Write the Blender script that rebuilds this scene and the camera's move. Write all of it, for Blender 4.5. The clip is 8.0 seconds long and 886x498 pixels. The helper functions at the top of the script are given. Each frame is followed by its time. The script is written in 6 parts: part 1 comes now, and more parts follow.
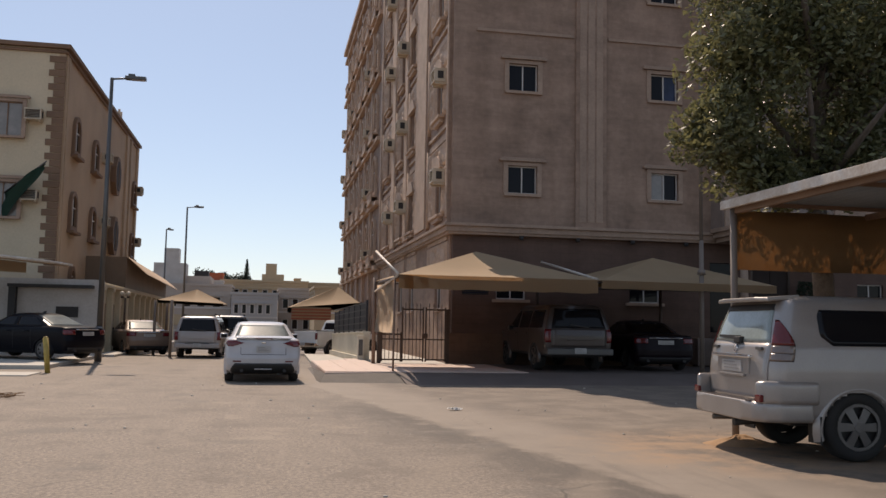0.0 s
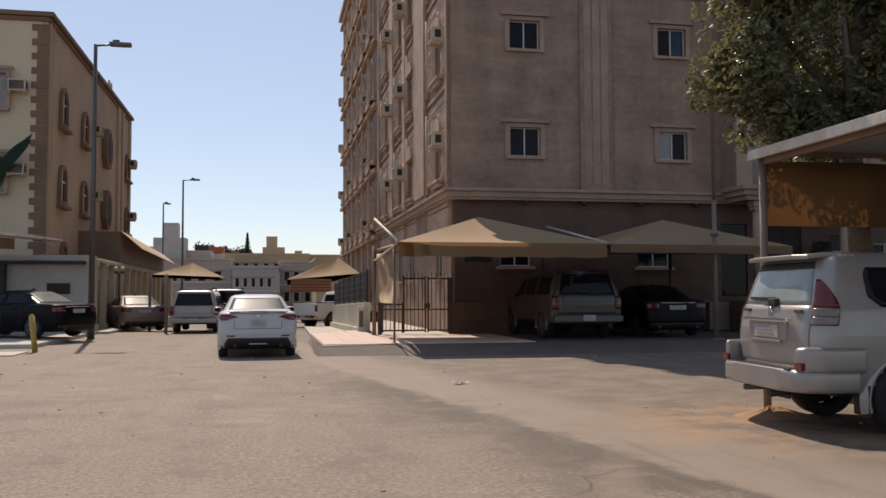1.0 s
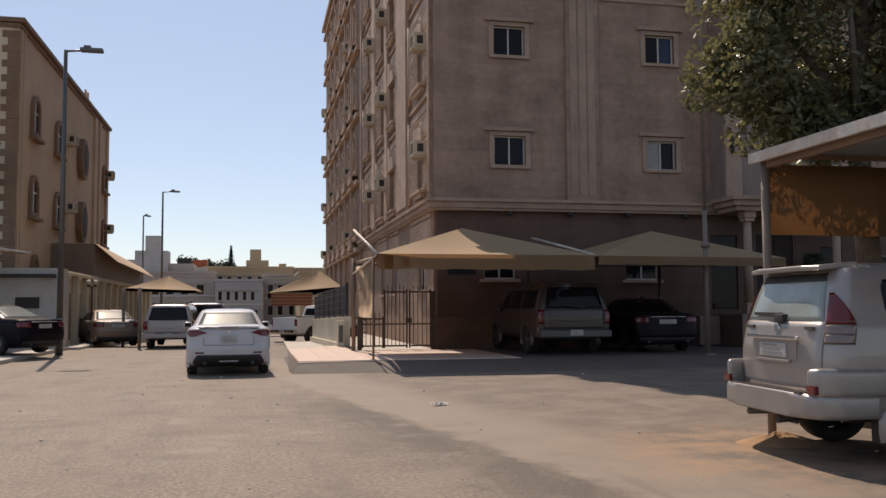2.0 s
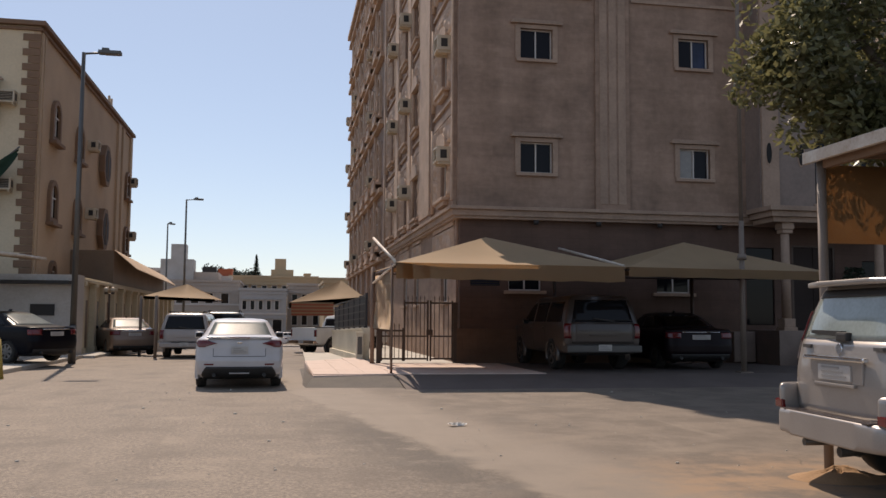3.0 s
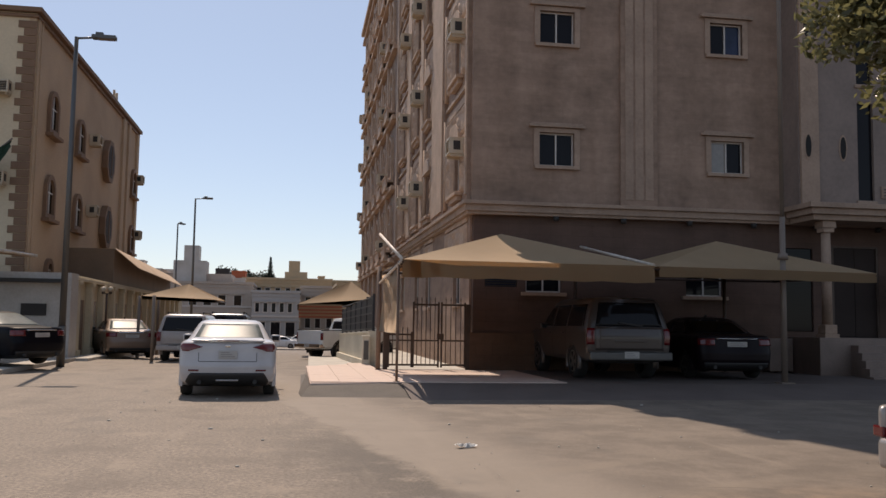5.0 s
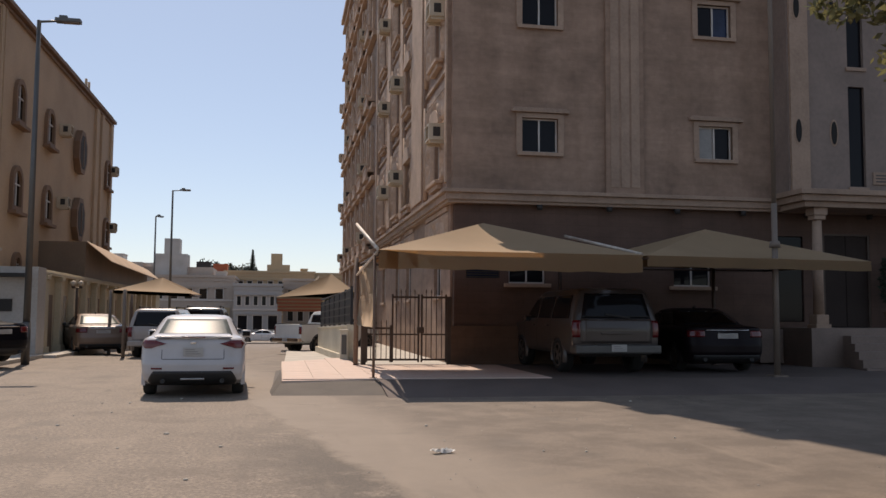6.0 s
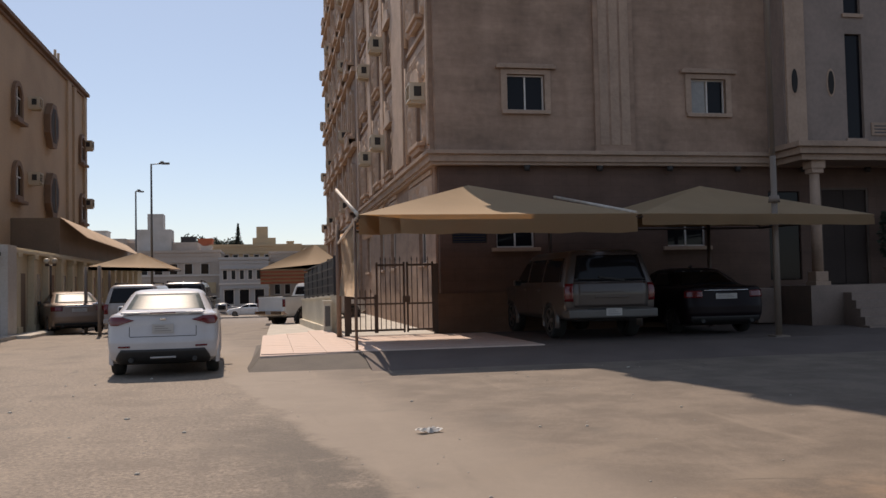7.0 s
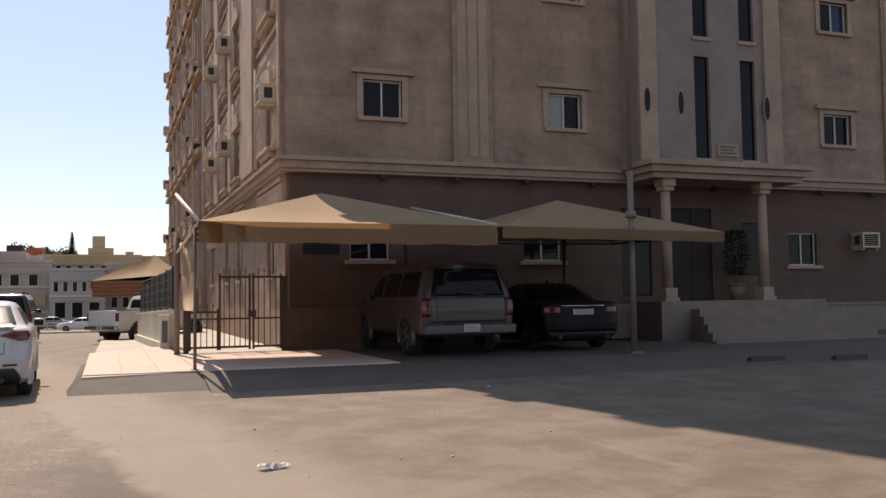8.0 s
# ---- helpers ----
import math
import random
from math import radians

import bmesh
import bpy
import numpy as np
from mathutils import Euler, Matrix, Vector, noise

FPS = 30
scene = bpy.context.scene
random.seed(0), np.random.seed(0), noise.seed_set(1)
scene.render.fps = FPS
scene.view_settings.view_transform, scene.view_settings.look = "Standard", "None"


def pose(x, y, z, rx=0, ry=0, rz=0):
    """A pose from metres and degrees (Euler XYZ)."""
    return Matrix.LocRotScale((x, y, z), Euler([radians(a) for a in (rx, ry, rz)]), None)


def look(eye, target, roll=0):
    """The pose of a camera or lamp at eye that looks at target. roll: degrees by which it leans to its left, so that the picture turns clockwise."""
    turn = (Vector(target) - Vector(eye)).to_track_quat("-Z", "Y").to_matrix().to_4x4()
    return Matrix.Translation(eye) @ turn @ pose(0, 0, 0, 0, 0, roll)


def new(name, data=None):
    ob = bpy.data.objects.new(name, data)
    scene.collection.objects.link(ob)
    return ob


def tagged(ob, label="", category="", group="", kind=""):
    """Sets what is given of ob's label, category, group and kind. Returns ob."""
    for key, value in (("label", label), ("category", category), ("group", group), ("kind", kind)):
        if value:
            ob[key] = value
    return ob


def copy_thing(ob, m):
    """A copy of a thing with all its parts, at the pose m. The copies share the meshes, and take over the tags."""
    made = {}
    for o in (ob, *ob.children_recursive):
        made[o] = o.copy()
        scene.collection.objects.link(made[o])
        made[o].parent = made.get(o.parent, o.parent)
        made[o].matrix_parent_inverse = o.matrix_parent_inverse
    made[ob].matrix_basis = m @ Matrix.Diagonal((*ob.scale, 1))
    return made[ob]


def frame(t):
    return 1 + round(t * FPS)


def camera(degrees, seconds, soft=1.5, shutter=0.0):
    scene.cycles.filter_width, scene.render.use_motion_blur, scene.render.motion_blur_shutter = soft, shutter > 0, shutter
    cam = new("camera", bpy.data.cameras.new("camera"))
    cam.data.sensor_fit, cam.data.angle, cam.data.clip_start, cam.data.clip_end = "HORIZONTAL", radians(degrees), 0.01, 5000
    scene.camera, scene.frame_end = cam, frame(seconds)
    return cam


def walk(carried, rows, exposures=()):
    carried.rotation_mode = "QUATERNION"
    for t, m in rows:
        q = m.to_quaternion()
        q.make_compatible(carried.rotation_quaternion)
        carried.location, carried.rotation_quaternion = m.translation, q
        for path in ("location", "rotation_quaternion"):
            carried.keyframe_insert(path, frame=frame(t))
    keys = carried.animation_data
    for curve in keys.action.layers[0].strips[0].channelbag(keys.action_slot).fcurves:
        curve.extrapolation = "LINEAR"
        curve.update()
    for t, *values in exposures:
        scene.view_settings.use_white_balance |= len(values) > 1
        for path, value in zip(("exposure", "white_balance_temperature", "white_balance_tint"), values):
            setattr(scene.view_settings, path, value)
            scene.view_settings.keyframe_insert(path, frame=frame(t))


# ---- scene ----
cam = camera(53.0, 8.0)
PATH = [
    (0, (-3.301, -22.528, 1.421), (-2.913, -20.574, 1.593), 1.0),
    (0.5, (-3.176, -22.041, 1.411), (-2.764, -20.088, 1.547), 0.8),
    (1, (-3.093, -21.496, 1.404), (-2.707, -19.537, 1.508), -0.2),
    (1.5, (-2.963, -21.076, 1.411), (-2.551, -19.122, 1.535), -0.5),
    (2.8, (-2.558, -19.863, 1.45), (-2.166, -17.907, 1.596), 0.5),
    (3, (-2.515, -19.695, 1.442), (-2.156, -17.734, 1.601), 0.4),
    (3.5, (-2.41, -19.263, 1.436), (-2.065, -17.303, 1.627), -0.2),
    (4, (-2.292, -18.813, 1.427), (-1.995, -16.844, 1.612), 0.9),
    (4.5, (-2.201, -18.33, 1.432), (-1.875, -16.363, 1.599), 0.8),
    (4.7, (-2.156, -18.161, 1.416), (-1.846, -16.193, 1.587), 0.9),
    (5.8, (-1.871, -17.227, 1.449), (-1.491, -15.269, 1.601), 0.6),
    (6, (-1.822, -17.061, 1.451), (-1.464, -15.099, 1.601), 0.4),
    (6.5, (-1.748, -16.558, 1.435), (-1.388, -14.594, 1.548), -0.4),
    (7, (-1.59, -16.134, 1.416), (-1.204, -14.173, 1.496), -1.2),
    (7.5, (-1.5, -15.638, 1.396), (-1.011, -13.7, 1.46), -0.9),
    (8, (-1.402, -15.15, 1.406), (-0.694, -13.283, 1.513), -0.8),
]
walk(cam, [(t, look(eye, target, roll)) for t, eye, target, roll in PATH],
     [(0, 0.1, 7500, 19), (7.1, 0.04, 7500, 19), (7.6, 0.12, 7550, 19), (8, 0.42, 7750, 20)])


# ---- light ----
SUN_AZ, SUN_EL = 8.2, 50.8          # degrees from +y towards -x, and above the horizon
world = bpy.data.worlds.new("sky")
scene.world = world
world.use_nodes = True
wn = world.node_tree.nodes
sky = wn.new("ShaderNodeTexSky")
sky.sky_type, sky.sun_disc = "NISHITA", False
sky.sun_elevation, sky.sun_rotation = radians(SUN_EL), radians(-SUN_AZ)
sky.air_density, sky.dust_density, sky.ozone_density = 0.9, 0.35, 1.6
wn["Background"].inputs["Strength"].default_value = 0.114
tone = wn.new("ShaderNodeMix")
tone.data_type, tone.blend_type = "RGBA", "MULTIPLY"
tone.inputs["Factor"].default_value = 1.0
tone.inputs["B"].default_value = (0.95, 1.0, 1.04, 1)
world.node_tree.links.new(sky.outputs[0], tone.inputs["A"])
haze = wn.new("ShaderNodeMix")                     # an even pale dust haze over the whole sky
haze.data_type = "RGBA"
haze.inputs["Factor"].default_value = 0.36
haze.inputs["B"].default_value = (4.2, 5.75, 7.55, 1)
world.node_tree.links.new(tone.outputs["Result"], haze.inputs["A"])
world.node_tree.links.new(haze.outputs["Result"], wn["Background"].inputs["Color"])
sun = new("sun", bpy.data.lights.new("sun", "SUN"))
sun.data.energy, sun.data.angle, sun.data.color = 4.0, radians(0.55), (1.0, 0.93, 0.82)
to_sun = Vector((-math.sin(radians(SUN_AZ)) * math.cos(radians(SUN_EL)), math.cos(radians(SUN_AZ)) * math.cos(radians(SUN_EL)), math.sin(radians(SUN_EL))))
sun.matrix_world = look(to_sun * 60, (0, 0, 0))


# ---- materials ----
def mat(name, col, rough=0.7, metal=0.0, var=0.12, scale=1.2, fine=30.0, bump=0.08, tint=None, coat=0.0, trans=0.0, ior=1.5, spec=0.5):
    """A surface with broad stains and fine grain."""
    m = bpy.data.materials.new(name)
    m.use_nodes = True
    n, l = m.node_tree.nodes, m.node_tree.links
    b = n["Principled BSDF"]
    b.inputs["Roughness"].default_value, b.inputs["Metallic"].default_value = rough, metal
    b.inputs["Coat Weight"].default_value, b.inputs["IOR"].default_value = coat, ior
    b.inputs["Coat Roughness"].default_value = 0.06
    b.inputs["Specular IOR Level"].default_value = spec
    b.inputs["Transmission Weight"].default_value = trans
    co = n.new("ShaderNodeTexCoord")
    big, small = n.new("ShaderNodeTexNoise"), n.new("ShaderNodeTexNoise")
    big.inputs["Scale"].default_value, big.inputs["Detail"].default_value = scale, 6
    small.inputs["Scale"].default_value, small.inputs["Detail"].default_value = fine, 3
    for t in (big, small):
        l.new(co.outputs["Object"], t.inputs["Vector"])
    ramp = n.new("ShaderNodeValToRGB")
    dark = tint or tuple(c * (1 - 2.2 * var) for c in col)
    ramp.color_ramp.elements[0].position, ramp.color_ramp.elements[1].position = 0.3, 0.68
    ramp.color_ramp.elements[0].color, ramp.color_ramp.elements[1].color = (*dark, 1), (*col, 1)
    mix = n.new("ShaderNodeMath")
    mix.operation = "MULTIPLY_ADD"
    mix.inputs[1].default_value = 0.35
    l.new(small.outputs["Fac"], mix.inputs[0])
    half = n.new("ShaderNodeMath")
    half.operation = "MULTIPLY"
    half.inputs[1].default_value = 0.65
    l.new(big.outputs["Fac"], half.inputs[0])
    l.new(half.outputs[0], mix.inputs[2])
    l.new(mix.outputs[0], ramp.inputs["Fac"])
    l.new(ramp.outputs["Color"], b.inputs["Base Color"])
    if bump:
        bp = n.new("ShaderNodeBump")
        bp.inputs["Strength"].default_value, bp.inputs["Distance"].default_value = bump, 0.02
        l.new(small.outputs["Fac"], bp.inputs["Height"])
        l.new(bp.outputs["Normal"], b.inputs["Normal"])
    return m


def clad(name, col, joint, size=(0.6, 0.3), var=0.1):
    """Stone facing slabs with thin joints and weather stains."""
    m = mat(name, col, 0.8, var=var, scale=0.9, fine=5, bump=0.35)
    n, l = m.node_tree.nodes, m.node_tree.links
    b, ramp = n["Principled BSDF"], n["Color Ramp"]
    co = n.new("ShaderNodeTexCoord")
    sep, com, add = n.new("ShaderNodeSeparateXYZ"), n.new("ShaderNodeCombineXYZ"), n.new("ShaderNodeMath")
    l.new(co.outputs["Object"], sep.inputs[0])
    l.new(sep.outputs["X"], add.inputs[0]), l.new(sep.outputs["Y"], add.inputs[1])
    l.new(add.outputs[0], com.inputs["X"]), l.new(sep.outputs["Z"], com.inputs["Y"])
    br = n.new("ShaderNodeTexBrick")
    br.inputs["Scale"].default_value = 1.0
    br.inputs["Brick Width"].default_value, br.inputs["Row Height"].default_value = size
    br.inputs["Mortar Size"].default_value = 0.006
    br.inputs["Color1"].default_value = (1.0, 1.0, 1.0, 1)
    br.inputs["Color2"].default_value = (0.93, 0.92, 0.915, 1)
    br.inputs["Mortar"].default_value = (*joint, 1)
    l.new(com.outputs[0], br.inputs["Vector"])
    mul = n.new("ShaderNodeMix")
    mul.data_type, mul.blend_type = "RGBA", "MULTIPLY"
    mul.inputs["Factor"].default_value = 1.0
    l.new(ramp.outputs["Color"], mul.inputs["A"]), l.new(br.outputs["Color"], mul.inputs["B"])
    # streaks that run down the wall
    st, mp = n.new("ShaderNodeTexNoise"), n.new("ShaderNodeMapping")
    mp.inputs["Scale"].default_value = (1.6, 1.6, 0.12)
    l.new(co.outputs["Object"], mp.inputs["Vector"]), l.new(mp.outputs[0], st.inputs["Vector"])
    st.inputs["Scale"].default_value, st.inputs["Detail"].default_value = 1.0, 5
    sr = n.new("ShaderNodeValToRGB")
    sr.color_ramp.elements[0].position, sr.color_ramp.elements[1].position = 0.32, 0.62
    sr.color_ramp.elements[0].color, sr.color_ramp.elements[1].color = (0.66, 0.62, 0.58, 1), (1, 1, 1, 1)
    l.new(st.outputs["Fac"], sr.inputs["Fac"])
    mul2 = n.new("ShaderNodeMix")
    mul2.data_type, mul2.blend_type = "RGBA", "MULTIPLY"
    mul2.inputs["Factor"].default_value = 0.42
    l.new(mul.outputs["Result"], mul2.inputs["A"]), l.new(sr.outputs["Color"], mul2.inputs["B"])
    # pale and dark courses, patchy along the wall
    cs, cm = n.new("ShaderNodeTexNoise"), n.new("ShaderNodeMapping")
    cm.inputs["Scale"].default_value = (0.45, 0.45, 1.9)
    l.new(co.outputs["Object"], cm.inputs["Vector"]), l.new(cm.outputs[0], cs.inputs["Vector"])
    cs.inputs["Scale"].default_value, cs.inputs["Detail"].default_value, cs.inputs["Roughness"].default_value = 1.1, 8, 0.68
    cr = n.new("ShaderNodeValToRGB")
    cr.color_ramp.elements[0].position, cr.color_ramp.elements[1].position = 0.36, 0.64
    cr.color_ramp.elements[0].color, cr.color_ramp.elements[1].color = (0.72, 0.69, 0.66, 1), (1.16, 1.14, 1.12, 1)
    l.new(cs.outputs["Fac"], cr.inputs["Fac"])
    mul3 = n.new("ShaderNodeMix")
    mul3.data_type, mul3.blend_type = "RGBA", "MULTIPLY"
    mul3.inputs["Factor"].default_value = 0.62
    l.new(mul2.outputs["Result"], mul3.inputs["A"]), l.new(cr.outputs["Color"], mul3.inputs["B"])
    l.new(mul3.outputs["Result"], b.inputs["Base Color"])
    return m


def road_mat():
    """Old dusty asphalt: a coarse worn part, a smoother resurfaced part, sand drifts, cracks and tyre tracks."""
    m = bpy.data.materials.new("dusty_asphalt")
    m.use_nodes = True
    n, l = m.node_tree.nodes, m.node_tree.links
    b = n["Principled BSDF"]
    b.inputs["Roughness"].default_value = 0.82
    co = n.new("ShaderNodeTexCoord")

    def noise_at(scale, detail=5, vec=None, rough=0.55):
        t = n.new("ShaderNodeTexNoise")
        t.inputs["Scale"].default_value, t.inputs["Detail"].default_value = scale, detail
        t.inputs["Roughness"].default_value = rough
        l.new(vec or co.outputs["Object"], t.inputs["Vector"])
        return t.outputs["Fac"]

    def op(kind, a, c=0.0, d=0.0):
        t = n.new("ShaderNodeMath")
        t.operation = kind
        for i, v in enumerate((a, c, d)):
            if isinstance(v, (int, float)):
                t.inputs[i].default_value = v
            else:
                l.new(v, t.inputs[i])
        return t.outputs[0]

    def step(v, lo, hi):
        t = n.new("ShaderNodeMapRange")
        t.interpolation_type = "SMOOTHSTEP"
        t.inputs["From Min"].default_value, t.inputs["From Max"].default_value = lo, hi
        l.new(v, t.inputs["Value"])
        return t.outputs["Result"]

    def blend(f, a, c):
        t = n.new("ShaderNodeMix")
        t.data_type = "RGBA"
        l.new(f, t.inputs["Factor"]) if not isinstance(f, float) else None
        for key, v in (("A", a), ("B", c)):
            if isinstance(v, tuple):
                t.inputs[key].default_value = (*v, 1)
            else:
                l.new(v, t.inputs[key])
        return t.outputs["Result"]

    sep = n.new("ShaderNodeSeparateXYZ")
    l.new(co.outputs["Object"], sep.inputs[0])
    x, y = sep.outputs["X"], sep.outputs["Y"]
    broad, mid, grit = noise_at(0.22, 7, rough=0.62), noise_at(1.3, 8, rough=0.66), noise_at(55, 2, rough=0.7)
    pebble = noise_at(21, 7, rough=0.85)
    stretch = n.new("ShaderNodeMapping")
    stretch.inputs["Scale"].default_value = (1.5, 0.2, 1.0)
    stretch.inputs["Rotation"].default_value = (0, 0, radians(14))
    l.new(co.outputs["Object"], stretch.inputs["Vector"])
    streak = noise_at(1.0, 7, stretch.outputs[0], 0.65)
    # the edge of the resurfaced strip: x + 0.19 y is about -2.65 along it
    wob = op("MULTIPLY_ADD", mid, 0.7, -0.35)
    line = op("ADD", op("ADD", x, op("MULTIPLY", y, 0.19)), wob)
    smooth_side = step(line, -2.72, -2.58)
    base = blend(step(broad, 0.3, 0.7), (0.15, 0.124, 0.1), (0.24, 0.2, 0.16))
    coarse = blend(step(pebble, 0.4, 0.62), (0.115, 0.094, 0.077), (0.33, 0.272, 0.217))
    coarse = blend(op("MULTIPLY", step(mid, 0.4, 0.75), 0.5), coarse, base)
    fresh = blend(step(mid, 0.38, 0.62), (0.135, 0.109, 0.087), (0.222, 0.182, 0.146))
    fresh = blend(op("MULTIPLY", step(pebble, 0.42, 0.6), 0.5), fresh, (0.115, 0.094, 0.076))
    worn = noise_at(0.75, 10, rough=0.74)
    coarse = blend(op("MULTIPLY", step(worn, 0.5, 0.62), 0.6), coarse, (0.125, 0.1, 0.08))
    coarse = blend(op("MULTIPLY", op("SUBTRACT", 1.0, step(worn, 0.36, 0.46)), 0.55), coarse, (0.31, 0.255, 0.2))
    fresh = blend(op("MULTIPLY", step(worn, 0.52, 0.66), 0.4), fresh, (0.14, 0.114, 0.092))
    col = blend(smooth_side, coarse, fresh)
    # dark rim where the old surface breaks off
    rim = op("MULTIPLY", op("MULTIPLY", step(line, -4.2, -2.9), op("SUBTRACT", 1.0, step(line, -2.75, -2.6))), op("SUBTRACT", 1.0, step(y, -8.5, -3.5)))
    col = blend(op("MULTIPLY", op("MULTIPLY", rim, step(mid, 0.3, 0.5)), 0.8), col, (0.06, 0.05, 0.042))
    pale = op("MULTIPLY", step(line, -2.7, -2.5), op("SUBTRACT", 1.0, step(line, -1.7, -0.6)))
    col = blend(op("MULTIPLY", pale, 0.6), col, (0.3, 0.255, 0.21))
    # tyre tracks bending to the right
    r = n.new("ShaderNodeVectorMath")
    r.operation = "DISTANCE"
    r.inputs[1].default_value = (5.2, -17.0, 0)
    l.new(co.outputs["Object"], r.inputs[0])
    ring = r.outputs["Value"]
    for k, w in ((6.0, 0.16), (7.5, 0.18), (9.0, 0.14)):
        d = op("ABSOLUTE", op("SUBTRACT", op("ADD", ring, op("MULTIPLY", wob, 0.25)), k))
        col = blend(op("MULTIPLY", op("SUBTRACT", 1.0, step(d, w * 0.4, w * 1.6)), op("MULTIPLY", step(broad, 0.4, 0.6), 0.45)), col, (0.25, 0.205, 0.16))
    # sand drift near the parked four-wheel drive and along the edges
    sx = n.new("ShaderNodeVectorMath")
    sx.operation = "DISTANCE"
    sx.inputs[1].default_value = (2.3, -12.6, 0)
    l.new(co.outputs["Object"], sx.inputs[0])
    sand = op("MULTIPLY", op("SUBTRACT", 1.0, step(sx.outputs["Value"], 0.7, 2.6)), step(mid, 0.36, 0.62))
    col = blend(sand, col, (0.34, 0.22, 0.13))
    edge_l = op("MULTIPLY", op("SUBTRACT", 1.0, step(x, -10.5, -6.0)), step(mid, 0.4, 0.62))
    col = blend(op("MULTIPLY", edge_l, 0.6), col, (0.27, 0.22, 0.17))
    col = blend(op("MULTIPLY", step(streak, 0.55, 0.72), 0.5), col, (0.115, 0.094, 0.077))
    col = blend(op("MULTIPLY", op("SUBTRACT", 1.0, step(streak, 0.3, 0.45)), 0.4), col, (0.3, 0.25, 0.2))
    # patches of darker repair and oil
    col = blend(op("MULTIPLY", step(noise_at(0.55, 3), 0.6, 0.7), 0.45), col, (0.1, 0.09, 0.08))
    # cracks
    vo = n.new("ShaderNodeTexVoronoi")
    vo.feature = "DISTANCE_TO_EDGE"
    vo.inputs["Scale"].default_value = 0.27
    warp = n.new("ShaderNodeVectorMath")
    warp.operation = "MULTIPLY_ADD"
    nz = n.new("ShaderNodeTexNoise")
    nz.inputs["Scale"].default_value = 1.1
    l.new(co.outputs["Object"], nz.inputs["Vector"])
    l.new(nz.outputs["Color"], warp.inputs[0])
    warp.inputs[1].default_value = (0.9, 0.9, 0)
    l.new(co.outputs["Object"], warp.inputs[2])
    l.new(warp.outputs[0], vo.inputs["Vector"])
    crack = op("MULTIPLY", op("SUBTRACT", 1.0, step(vo.outputs["Distance"], 0.001, 0.006)), step(broad, 0.53, 0.62))
    col = blend(op("MULTIPLY", crack, 0.75), col, (0.06, 0.053, 0.046))
    col = blend(op("MULTIPLY", step(grit, 0.42, 0.68), 0.3), col, (0.27, 0.225, 0.18))
    worn_down = n.new("ShaderNodeMix")
    worn_down.data_type, worn_down.blend_type = "RGBA", "MULTIPLY"
    worn_down.inputs["Factor"].default_value, worn_down.inputs["B"].default_value = 1.0, (0.88, 0.85, 0.825, 1)
    l.new(col, worn_down.inputs["A"])
    l.new(worn_down.outputs["Result"], b.inputs["Base Color"])
    bp = n.new("ShaderNodeBump")
    bp.inputs["Strength"].default_value, bp.inputs["Distance"].default_value = 0.3, 0.012
    l.new(op("ADD", op("ADD", op("MULTIPLY", grit, 0.5), op("MULTIPLY", pebble, 0.8)), op("MULTIPLY", crack, -1.0)), bp.inputs["Height"])
    l.new(bp.outputs["Normal"], b.inputs["Normal"])
    return m


